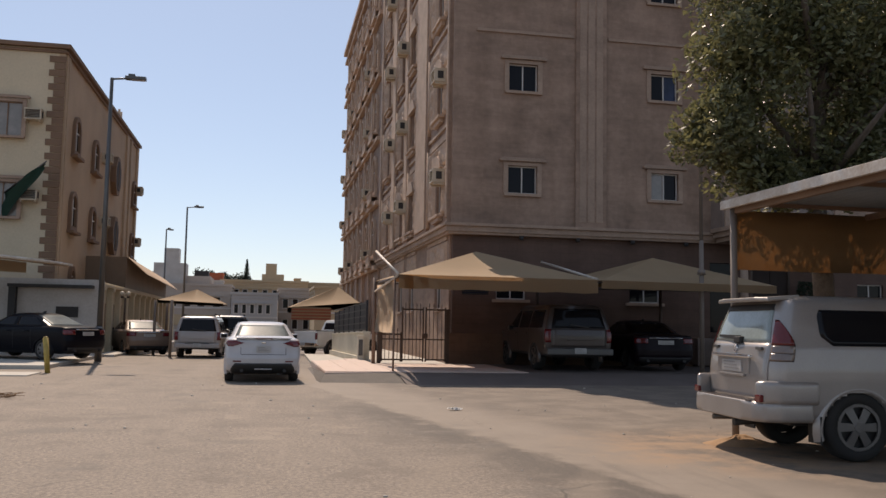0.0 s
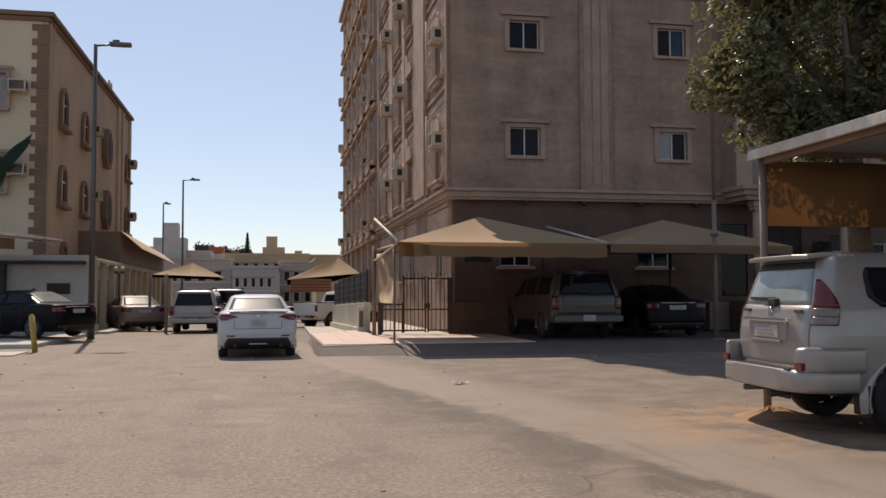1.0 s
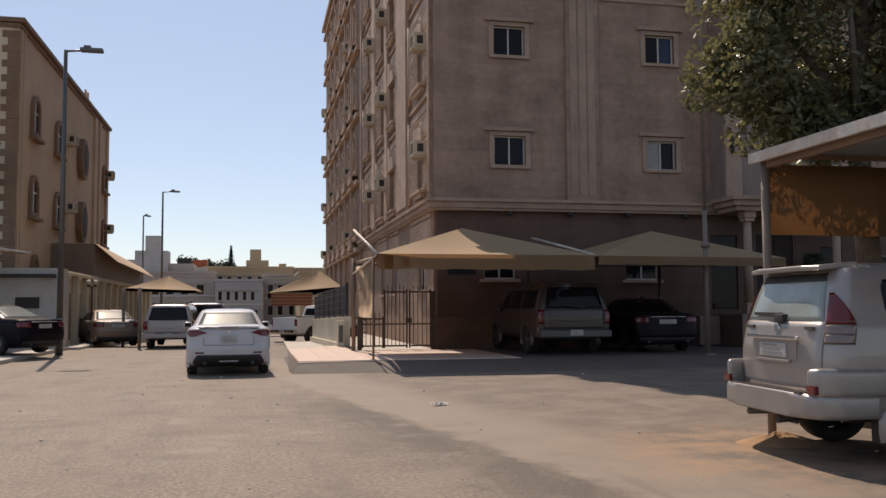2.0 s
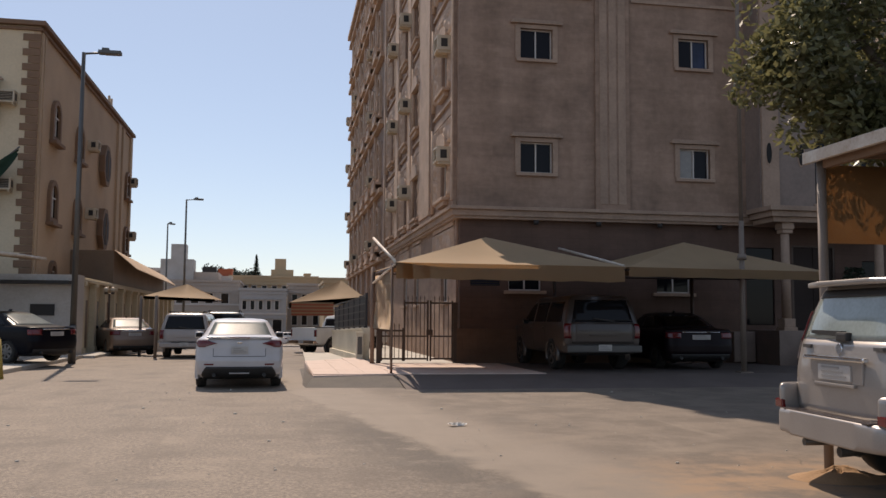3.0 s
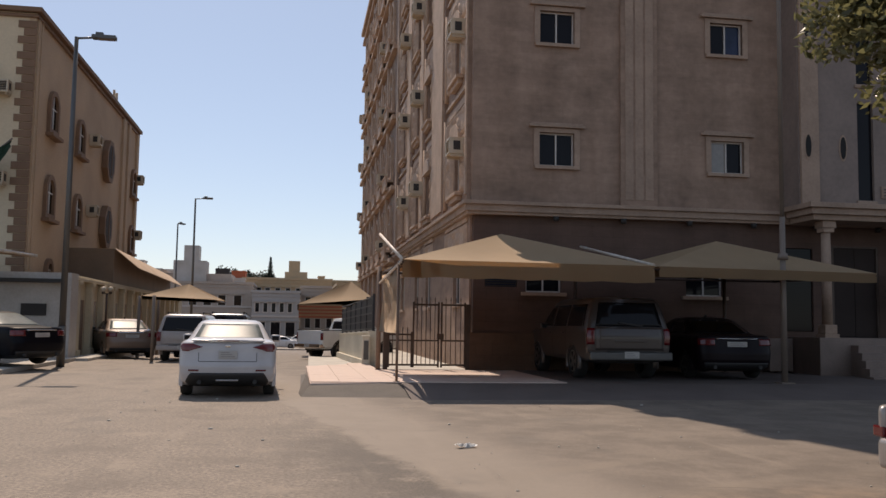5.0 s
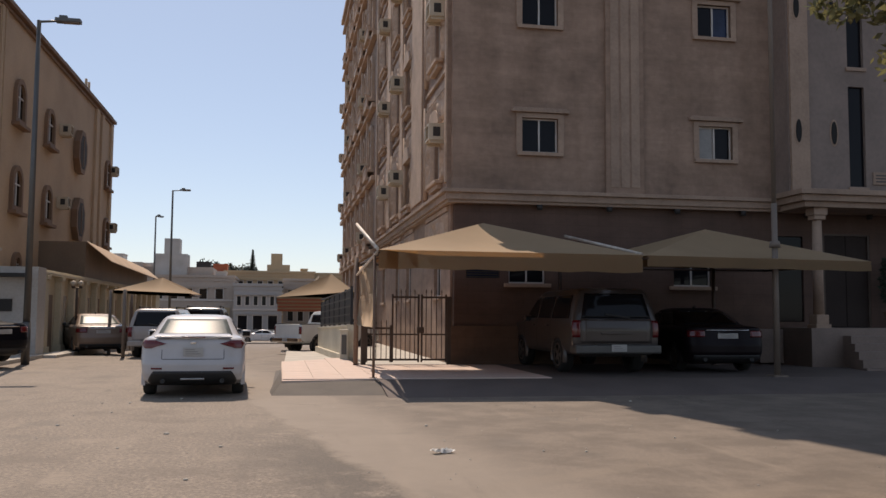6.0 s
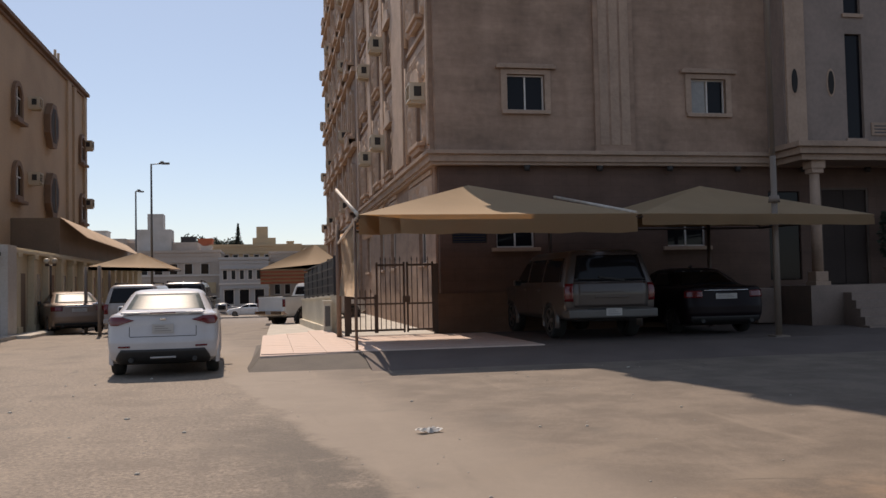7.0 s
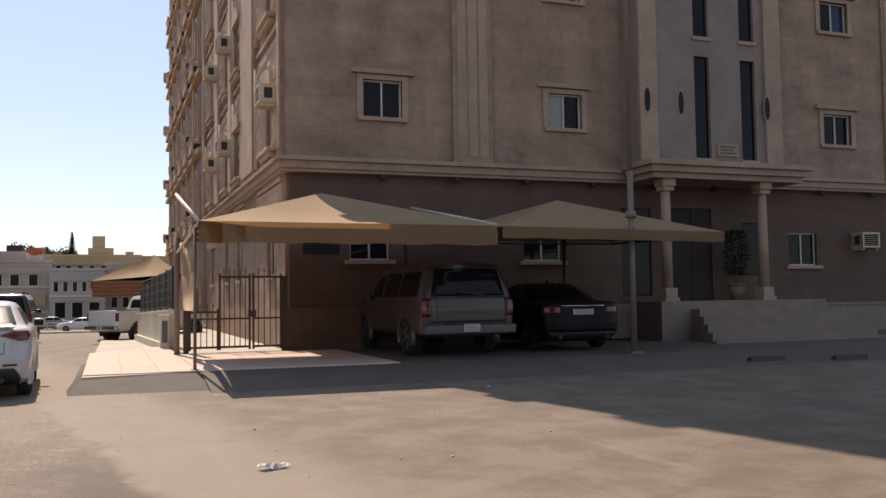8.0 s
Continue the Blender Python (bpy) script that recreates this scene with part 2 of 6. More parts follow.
M = dict(
    road=road_mat(),
    stone=clad("sandstone_cladding", (0.415, 0.278, 0.206), (0.93, 0.92, 0.91), var=0.2),
    stone2=clad("brown_stone_plinth", (0.165, 0.095, 0.063), (0.8, 0.78, 0.75), (0.45, 0.3), 0.14),
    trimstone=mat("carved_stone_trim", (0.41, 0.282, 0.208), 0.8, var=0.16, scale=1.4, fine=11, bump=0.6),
    # the trim stone again, lightened to show grazing sun on the street side
    litstone=mat("sunlit_carved_stone", (0.56, 0.39, 0.285), 0.8, var=0.16, scale=1.4, fine=11, bump=0.6),
    # brown ground-floor stone, darkened further for the shade beneath cornice and canopies
    lowstone=clad("shade_dark_brown_stone", (0.138, 0.079, 0.058), (0.8, 0.78, 0.75), (0.6, 0.3), 0.12),
    whitestone=mat("pale_stone_panel", (0.265, 0.197, 0.165), 0.7, var=0.16, scale=0.9, fine=8),
    cream=mat("cream_plaster", (0.66, 0.54, 0.38), 0.85, var=0.1, scale=0.5, fine=12, bump=0.12),
    tan=mat("tan_plaster", (0.56, 0.405, 0.275), 0.85, var=0.12, scale=0.5, fine=12, bump=0.12),
    brown=mat("brown_trim", (0.24, 0.14, 0.085), 0.75, var=0.14, scale=1.5),
    screen=mat("brown_sheeting", (0.2, 0.135, 0.09), 0.7, var=0.12, scale=1.0, fine=18),
    whitewall=mat("white_render", (0.52, 0.49, 0.46), 0.85, var=0.1, scale=0.8, fine=14, tint=(0.38, 0.34, 0.3)),
    beigewall=mat("beige_render", (0.66, 0.6, 0.48), 0.85, var=0.1, scale=0.8, fine=14, tint=(0.45, 0.4, 0.31)),
    annex=mat("yellowish_render", (0.58, 0.5, 0.36), 0.85, var=0.12, scale=0.7, fine=14),
    cloth=mat("tan_shade_cloth", (0.43, 0.3, 0.178), 0.8, var=0.08, scale=0.8, fine=60, bump=0.1),
    clothdark=mat("brown_shade_cloth", (0.32, 0.19, 0.09), 0.8, var=0.1, scale=1.0, fine=60),
    paver=mat("pink_paver", (0.66, 0.5, 0.42), 0.8, var=0.14, scale=1.3, fine=35, tint=(0.46, 0.37, 0.32)),
    # concrete with the shade of canopies and building mixed into its dark tone
    slab=mat("shade_dark_worn_slab", (0.13, 0.1, 0.088), 0.85, var=0.14, scale=1.2, fine=30),
    tar=mat("tarred_fillet", (0.1, 0.083, 0.07), 0.85, var=0.16, scale=1.6, fine=40, bump=0.4, tint=(0.055, 0.047, 0.041)),
    kerb=mat("pale_concrete", (0.52, 0.48, 0.42), 0.85, var=0.14, scale=1.4, fine=35),
    steps=mat("marble_steps", (0.24, 0.175, 0.145), 0.65, var=0.14, scale=2.0, fine=20, bump=0.03),
    curtaincloth=mat("pale_side_cloth", (0.56, 0.42, 0.29), 0.8, var=0.08, scale=1.5, fine=60, bump=0.1),
    rustpost=mat("brown_painted_post", (0.22, 0.14, 0.1), 0.6, var=0.14, scale=3),
    iron=mat("dark_brown_iron", (0.1, 0.066, 0.05), 0.5, 0.3, var=0.15, scale=4),
    black=mat("black_panel", (0.018, 0.02, 0.026), 0.45, var=0.15, scale=3),
    white_steel=mat("white_painted_steel", (0.66, 0.62, 0.56), 0.5, var=0.1, scale=3, tint=(0.4, 0.3, 0.22)),
    grey_steel=mat("grey_galvanised_pole", (0.13, 0.125, 0.12), 0.45, 0.6, var=0.1, scale=2),
    beige_pole=mat("beige_painted_pole", (0.2, 0.155, 0.125), 0.55, var=0.1, scale=2),
    yellow=mat("yellow_bollard_paint", (0.42, 0.3, 0.07), 0.6, var=0.18, scale=6),
    sheet=mat("corrugated_sheet", (0.42, 0.38, 0.33), 0.55, 0.3, var=0.14, scale=1.2),
    alu=mat("white_aluminium", (0.56, 0.51, 0.47), 0.4, var=0.05),
    glass=mat("dark_window_glass", (0.012, 0.011, 0.013), 0.05, var=0.05, bump=0.0, spec=0.13),
    blueglass=mat("curtained_glass", (0.03, 0.042, 0.085), 0.06, var=0.25, scale=2.0, bump=0.0, spec=0.25),
    curtain=mat("pale_curtain_glass", (0.3, 0.27, 0.24), 0.1, var=0.15, scale=3.0, bump=0.0),
    # near-black colour in place of real shade, for rooms and slots
    dark=mat("unlit_black", (0.02, 0.018, 0.017), 0.9),
    door=mat("dark_door", (0.05, 0.035, 0.03), 0.7, var=0.15, spec=0.2),
    ac=mat("air_conditioner_casing", (0.58, 0.5, 0.39), 0.55, var=0.1, scale=3, tint=(0.42, 0.33, 0.23)),
    grille=mat("dark_grille", (0.035, 0.03, 0.028), 0.7),
    bark=mat("bark", (0.16, 0.12, 0.09), 0.9, var=0.25, scale=5, fine=30, bump=0.6),
    green=mat("green_cloth", (0.03, 0.085, 0.05), 0.8, var=0.15),
    tyre=mat("tyre_rubber", (0.022, 0.021, 0.02), 0.85, var=0.15, scale=5),
    rim=mat("alloy_rim", (0.17, 0.16, 0.155), 0.42, 0.85, var=0.08, scale=6, bump=0.0),
    trimblack=mat("black_plastic", (0.025, 0.024, 0.024), 0.6, var=0.1),
    chrome=mat("chrome", (0.75, 0.75, 0.75), 0.12, 1.0, var=0.03, bump=0.0),
    red=mat("red_lamp_lens", (0.14, 0.008, 0.01), 0.15, coat=0.3, var=0.1, bump=0.0),
    lampgrey=mat("smoked_lamp_lens", (0.09, 0.07, 0.065), 0.15, coat=0.4, var=0.1, bump=0.0),
    clear=mat("clear_lamp_lens", (0.2, 0.15, 0.13), 0.12, coat=0.6, var=0.1, bump=0.0),
    plate=mat("pale_plate", (0.44, 0.42, 0.4), 0.4, var=0.05),
    faint_ink=mat("faded_ink", (0.3, 0.29, 0.28), 0.6),
    ink=mat("dark_ink", (0.05, 0.05, 0.06), 0.6),
    tint=mat("tinted_car_glass", (0.01, 0.01, 0.012), 0.08, var=0.05, bump=0.0, spec=0.2),
    # reflection kept low; the grey-teal colour holds the sky glare on rear windows
    rearglass=mat("glare_pale_rear_glass", (0.17, 0.19, 0.18), 0.35, var=0.25, scale=2.0, bump=0.0, spec=0.04),
    # pale teal base colour stands in for sky reflected in the glass
    skyglass=mat("sky_pale_glass", (0.3, 0.35, 0.335), 0.12, var=0.16, scale=2.0, bump=0.0, spec=0.6),
    litter=mat("white_litter", (0.75, 0.75, 0.74), 0.5, var=0.1, scale=14),
    sand=mat("orange_sand", (0.4, 0.245, 0.135), 0.95, var=0.15, scale=3, fine=40, bump=0.4),
    straw=mat("dry_palm_litter", (0.22, 0.12, 0.06), 0.9, var=0.25, scale=8),
    yellowbld=mat("ochre_plaster", (0.5, 0.37, 0.23), 0.85, var=0.08, scale=0.2, fine=3),
    greybld=mat("grey_cream_plaster", (0.46, 0.38, 0.32), 0.85, var=0.08, scale=0.2, fine=3),
    bluebld=mat("bluish_white_plaster", (0.42, 0.4, 0.385), 0.85, var=0.07, scale=0.2, fine=3),
    darkleaf=mat("dark_foliage", (0.035, 0.055, 0.03), 0.8, var=0.3, scale=3),
    redstripe=mat("red_stripe_cloth", (0.42, 0.11, 0.05), 0.8, var=0.1),
)


def paint(name, col, metal=0.0, rough=0.32, coat=0.45):
    return mat(name, col, rough, metal, var=0.07, scale=2.5, fine=60, bump=0.0, coat=coat, spec=0.35)


def leaf_mat():
    m = mat("glossy_leaf", (0.15, 0.148, 0.066), 0.34, var=0.3, scale=1.1, fine=9, bump=0.0, tint=(0.07, 0.072, 0.036))
    n, l = m.node_tree.nodes, m.node_tree.links
    b, ramp = n["Principled BSDF"], n["Color Ramp"]
    geo, hsv, mr = n.new("ShaderNodeNewGeometry"), n.new("ShaderNodeHueSaturation"), n.new("ShaderNodeMapRange")
    mr.inputs["To Min"].default_value, mr.inputs["To Max"].default_value = 0.5, 1.9
    l.new(geo.outputs["Random Per Island"], mr.inputs["Value"])
    l.new(mr.outputs["Result"], hsv.inputs["Value"])
    l.new(ramp.outputs["Color"], hsv.inputs["Color"])
    l.new(hsv.outputs["Color"], b.inputs["Base Color"])
    tr, add = n.new("ShaderNodeBsdfTranslucent"), n.new("ShaderNodeMixShader")
    tr.inputs["Color"].default_value = (0.2, 0.19, 0.085, 1)
    add.inputs["Fac"].default_value = 0.4
    out = n["Material Output"]
    l.new(b.outputs[0], add.inputs[1]), l.new(tr.outputs[0], add.inputs[2]), l.new(add.outputs[0], out.inputs["Surface"])
    return m


M["leaf"] = leaf_mat()


def let_through(m, col, share):
    """Thin woven cloth: part of the sunlight passes to its underside."""
    n, l = m.node_tree.nodes, m.node_tree.links
    tr, mix = n.new("ShaderNodeBsdfTranslucent"), n.new("ShaderNodeMixShader")
    tr.inputs["Color"].default_value, mix.inputs["Fac"].default_value = (*col, 1), share
    l.new(n["Principled BSDF"].outputs[0], mix.inputs[1]), l.new(tr.outputs[0], mix.inputs[2])
    l.new(mix.outputs[0], n["Material Output"].inputs["Surface"])


let_through(M["cloth"], (0.5, 0.28, 0.12), 0.28)
let_through(M["clothdark"], (0.3, 0.16, 0.07), 0.1)


# ---- building blocks ----
def box(bm, x0, x1, y0, y1, z0, z1):
    v = [bm.verts.new(p) for p in ((x0, y0, z0), (x1, y0, z0), (x1, y1, z0), (x0, y1, z0), (x0, y0, z1), (x1, y0, z1), (x1, y1, z1), (x0, y1, z1))]
    for q in ((3, 2, 1, 0), (4, 5, 6, 7), (0, 1, 5, 4), (1, 2, 6, 5), (2, 3, 7, 6), (3, 0, 4, 7)):
        bm.faces.new([v[i] for i in q])
    return bm


def rod(bm, a, b, r0, r1=None, seg=10, caps=True):
    a, b = Vector(a), Vector(b)
    r1 = r0 if r1 is None else r1
    q = (b - a).to_track_quat("Z", "Y")
    rings = []
    for p, r in ((a, r0), (b, r1)):
        rings.append([bm.verts.new(p + q @ Vector((r * math.cos(k * math.tau / seg), r * math.sin(k * math.tau / seg), 0))) for k in range(seg)])
    for k in range(seg):
        f = bm.faces.new((rings[0][k], rings[0][(k + 1) % seg], rings[1][(k + 1) % seg], rings[1][k]))
        f.smooth = True
    if caps:
        bm.faces.new(rings[0][::-1]), bm.faces.new(rings[1])
    return bm


def prism(bm, pts, d):
    """A flat outline pushed along the vector d."""
    a = [bm.verts.new(p) for p in pts]
    b = [bm.verts.new(Vector(p) + Vector(d)) for p in pts]
    k = len(pts)
    bm.faces.new(a[::-1]), bm.faces.new(b)
    for i in range(k):
        bm.faces.new((a[i], a[(i + 1) % k], b[(i + 1) % k], b[i]))
    return bm


def soft_edges(bm, w, seg=2):
    bmesh.ops.bevel(bm, geom=list(bm.edges), offset=w, segments=seg, affect="EDGES", profile=0.6)
    return bm


def B(*boxes, w=0.0):
    bm = bmesh.new()
    for b in boxes:
        box(bm, *b)
    return soft_edges(bm, w) if w else bm


def mesh_of(name, bm, material, smooth=False):
    bmesh.ops.recalc_face_normals(bm, faces=bm.faces)
    me = bpy.data.meshes.new(name)
    bm.to_mesh(me)
    bm.free()
    me.materials.append(M[material] if isinstance(material, str) else material)
    if smooth:
        me.polygons.foreach_set("use_smooth", [True] * len(me.polygons))
    return me


def part(name, bm, material, parent=None, label="", m=None, smooth=False):
    """One mesh under a thing or under a part. bm may be a ready mesh, shared by alike pieces."""
    me = bm if isinstance(bm, bpy.types.Mesh) else mesh_of(name, bm, material, smooth)
    ob = new(name, me)
    ob.parent = parent
    if m is not None:
        ob.matrix_basis = m
    return tagged(ob, label) if label else ob


def thing(name, label, category, m=None, group="", kind=""):
    ob = tagged(new(name), label, category, group, kind)
    ob.empty_display_size = 0.2
    if m is not None:
        ob.matrix_basis = m
    return ob


def ground_z(y):
    """The road lies level, then falls away towards the far street."""
    return -0.024 * min(max(y - 15.0, 0.0), 75.0)


def wall_mesh(name, u0, u1, z0, z1, holes, thick, material):
    """A wall in the plane y = 0 (outside towards -y) from u0 to u1, with openings that go through it."""
    us = sorted({u0, u1, *[h[0] for h in holes], *[h[1] for h in holes]})
    zs = sorted({z0, z1, *[h[2] for h in holes], *[h[3] for h in holes]})
    bm = bmesh.new()
    cache = {}

    def v(i, j, k):
        if (i, j, k) not in cache:
            cache[i, j, k] = bm.verts.new((us[i], k * thick, zs[j]))
        return cache[i, j, k]

    def solid(i, j):
        if not (0 <= i < len(us) - 1 and 0 <= j < len(zs) - 1):
            return False
        u, z = (us[i] + us[i + 1]) / 2, (zs[j] + zs[j + 1]) / 2
        return not any(h[0] < u < h[1] and h[2] < z < h[3] for h in holes)

    for i in range(len(us) - 1):
        for j in range(len(zs) - 1):
            if not solid(i, j):
                continue
            bm.faces.new((v(i, j, 0), v(i + 1, j, 0), v(i + 1, j + 1, 0), v(i, j + 1, 0)))
            bm.faces.new((v(i, j, 1), v(i, j + 1, 1), v(i + 1, j + 1, 1), v(i + 1, j, 1)))
            for di, dj, a, b in ((-1, 0, (i, j), (i, j + 1)), (1, 0, (i + 1, j), (i + 1, j + 1)), (0, -1, (i, j), (i + 1, j)), (0, 1, (i, j + 1), (i + 1, j + 1))):
                if not solid(i + di, j + dj):
                    bm.faces.new((v(*a, 0), v(*b, 0), v(*b, 1), v(*a, 1)))
    return mesh_of(name, bm, material)


# ---- ground ----
def build_ground():
    bm = bmesh.new()
    xs = [-900, -300, -100, -40, -20, 0, 20, 40, 100, 300, 900]
    ys = [-900, -200, -60, -20, 0, 15, 20, 30, 45, 60, 75, 90, 120, 200, 500, 1500]
    g = [[bm.verts.new((x, y, ground_z(y))) for x in xs] for y in ys]
    for j in range(len(ys) - 1):
        for i in range(len(xs) - 1):
            bm.faces.new((g[j][i], g[j][i + 1], g[j + 1][i + 1], g[j + 1][i]))
    tagged(part("ground", bm, "road"), "dusty grey-brown worn asphalt road with cracks and sand", "road", kind="structure")


build_ground()


# ---- shared pieces of the facades ----
def win(parent, m, w, h, left="glass", right="glass", lintel=True, frame_mat="alu"):
    """A two-leaf sliding window set in an opening whose lower left corner is at m."""
    t = 0.04
    fr = part("window", B((0, w, 0.1, 0.17, 0, t), (0, w, 0.1, 0.17, h - t, h), (0, t, 0.1, 0.17, t, h - t), (w - t, w, 0.1, 0.17, t, h - t),
                          (w / 2 - t / 2, w / 2 + t / 2, 0.09, 0.16, t, h - t)), frame_mat, parent, m=m)
    part("pane", B((t, w / 2 - t / 2, 0.13, 0.14, t, h - t)), left, fr)
    part("pane", B((w / 2 + t / 2, w - t, 0.13, 0.14, t, h - t)), right, fr)
    part("window_sill", B((-0.14, w + 0.14, -0.09, 0.1, -0.1, 0), w=0.012), "trimstone", fr)
    if lintel:
        part("surround", B((-0.16, 0, -0.04, 0.03, 0, h), (w, w + 0.16, -0.04, 0.03, 0, h), (-0.16, w + 0.16, -0.04, 0.03, h, h + 0.12)), "trimstone", fr)
        part("lintel", B((-0.3, w + 0.3, -0.11, 0.0, h + 0.14, h + 0.22), (-0.24, w + 0.24, -0.07, 0.0, h + 0.22, h + 0.27), w=0.01), "trimstone", fr)
    return fr


def arch_bm(w, h, t, d):
    """A round-headed frame of width t and depth d."""
    bm = bmesh.new()

    def outline(k):
        r = w / 2 + k
        return [(-r, -k), (-r, h - w / 2)] + [(-r * math.cos(a), h - w / 2 + r * math.sin(a)) for a in [math.pi * i / 10 for i in range(1, 10)]] + [(r, h - w / 2), (r, -k)]

    a, b = outline(0), outline(t)
    for i in range(len(a)):
        j = (i + 1) % len(a)
        q = [(a[i][0], 0, a[i][1]), (a[j][0], 0, a[j][1]), (b[j][0], 0, b[j][1]), (b[i][0], 0, b[i][1])]
        prism(bm, q, (0, -d, 0))
    bmesh.ops.remove_doubles(bm, verts=bm.verts, dist=0.0005)
    return bm


def arch_pane_bm(w, h):
    r = w / 2
    pts = [(-r, 0.0, 0), (-r, 0.0, h - r)] + [(-r * math.cos(a), 0.0, h - r + r * math.sin(a)) for a in [math.pi * i / 10 for i in range(1, 10)]] + [(r, 0.0, h - r), (r, 0.0, 0)]
    return prism(bmesh.new(), pts, (0, -0.03, 0))


ARCH = {}


def arch_win(parent, m, w, h, frame_mat="brown"):
    """A round-headed window with a raised surround and a sill; m is the middle of its foot on the wall."""
    key = (w, h, frame_mat)
    if key not in ARCH:
        ARCH[key] = (mesh_of("window", arch_bm(w, h, 0.2, 0.14), frame_mat), mesh_of("pane", arch_pane_bm(w, h), "glass"),
                     mesh_of("window_sill", B((-w / 2 - 0.3, w / 2 + 0.3, -0.3, 0, -0.34, -0.2), w=0.02), frame_mat),
                     mesh_of("mullion", B((-0.03, 0.03, -0.07, -0.03, 0, h - 0.05), (-w / 2, w / 2, -0.07, -0.03, h * 0.6, h * 0.6 + 0.05)), "alu"))
    fr = part("window", ARCH[key][0], None, parent, m=m)
    part("pane", ARCH[key][1], None, fr)
    part("window_sill", ARCH[key][2], None, fr)
    part("mullion", ARCH[key][3], None, fr)
    return fr


def make_ac():
    ac = thing("air_conditioner", "cream window air conditioner with a dark grille, fixed in the wall", "air conditioner", group="wall air conditioners")
    w, h, d = 0.66, 0.46, 0.48
    shell = B((-w / 2, w / 2, -d, 0.05, 0, 0.05), (-w / 2, w / 2, -d, 0.05, h - 0.05, h), (-w / 2, -w / 2 + 0.05, -d, 0.05, 0.05, h - 0.05), (w / 2 - 0.05, w / 2, -d, 0.05, 0.05, h - 0.05),
              (-w / 2, -w / 2 + 0.02, -d, 0.05, 0.05, h - 0.05))
    part("casing", shell, "ac", ac)
    part("core", B((-w / 2 + 0.05, w / 2 - 0.05, -d + 0.06, 0, 0.05, h - 0.05)), "grille", ac)
    for k in range(6):
        z = 0.08 + k * 0.062
        part("slat", B((-w / 2 + 0.05, w / 2 - 0.05, -d + 0.015, -d + 0.05, z, z + 0.009)), "ac", ac)
    part("side_vent", B((-w / 2 - 0.012, -w / 2 - 0.004, -d + 0.12, -0.16, 0.1, h - 0.1)), "grille", ac)
    part("side_vent", B((w / 2 + 0.004, w / 2 + 0.012, -d + 0.12, -0.16, 0.1, h - 0.1)), "grille", ac)
    for x in (-w / 2 + 0.04, w / 2 - 0.09):
        part("bracket", B((x, x + 0.05, -d + 0.05, 0.05, -0.08, 0)), "ac", ac)
    return ac


AC_FIRST = []


def ac_at(m):
    if not AC_FIRST:
        AC_FIRST.append(make_ac())
        AC_FIRST[0].matrix_basis = m
        return AC_FIRST[0]
    return copy_thing(AC_FIRST[0], m)


# ---- the stone apartment block ----
ORN = {}


def ornament(parent, y0, y1, z0, z1):
    """A panel of carved scrolls and rosettes on the street wall, raised out of the stone."""
    w, h = round(y1 - y0, 2), round(z1 - z0, 2)
    if (w, h) not in ORN:
        bm = bmesh.new()
        nu, nv = max(8, int(w / 0.07)), max(8, int(h / 0.07))
        g = []
        for j in range(nv + 1):
            row = []
            for i in range(nu + 1):
                u, v = w * (i / nu - 0.5), h * (j / nv - 0.5)
                edge = min(min(i, nu - i) / nu * w, min(j, nv - j) / nv * h)
                a, r = math.atan2(v, u), math.hypot(u, v)
                scroll = 0.5 + 0.5 * math.sin(9.0 * r + 3.0 * a) * math.cos(2.3 * u * 2.2) + 0.35 * math.sin(7 * u + 5 * v) * math.sin(6 * v - 3 * u)
                d = 0.0 if edge < 0.01 else (0.1 if edge < 0.1 else 0.02 + 0.11 * max(0.0, min(scroll, 1.2)))
                row.append(bm.verts.new((u, -d, v)))
            g.append(row)
        for j in range(nv):
            for i in range(nu):
                bm.faces.new((g[j][i], g[j][i + 1], g[j + 1][i + 1], g[j + 1][i])).smooth = True
        ORN[w, h] = mesh_of("carved_panel", bm, "litstone")
    part("carved_panel", ORN[w, h], None, parent, m=pose(LX - 0.002, (y0 + y1) / 2, (z0 + z1) / 2, 0, 0, -90))


FY, LX, H1, FL = 5.63, 2.57, 20.8, 3.465
WEST = pose(LX, 0, 0, 0, 0, -90)      # local x runs towards -y, outside is -x


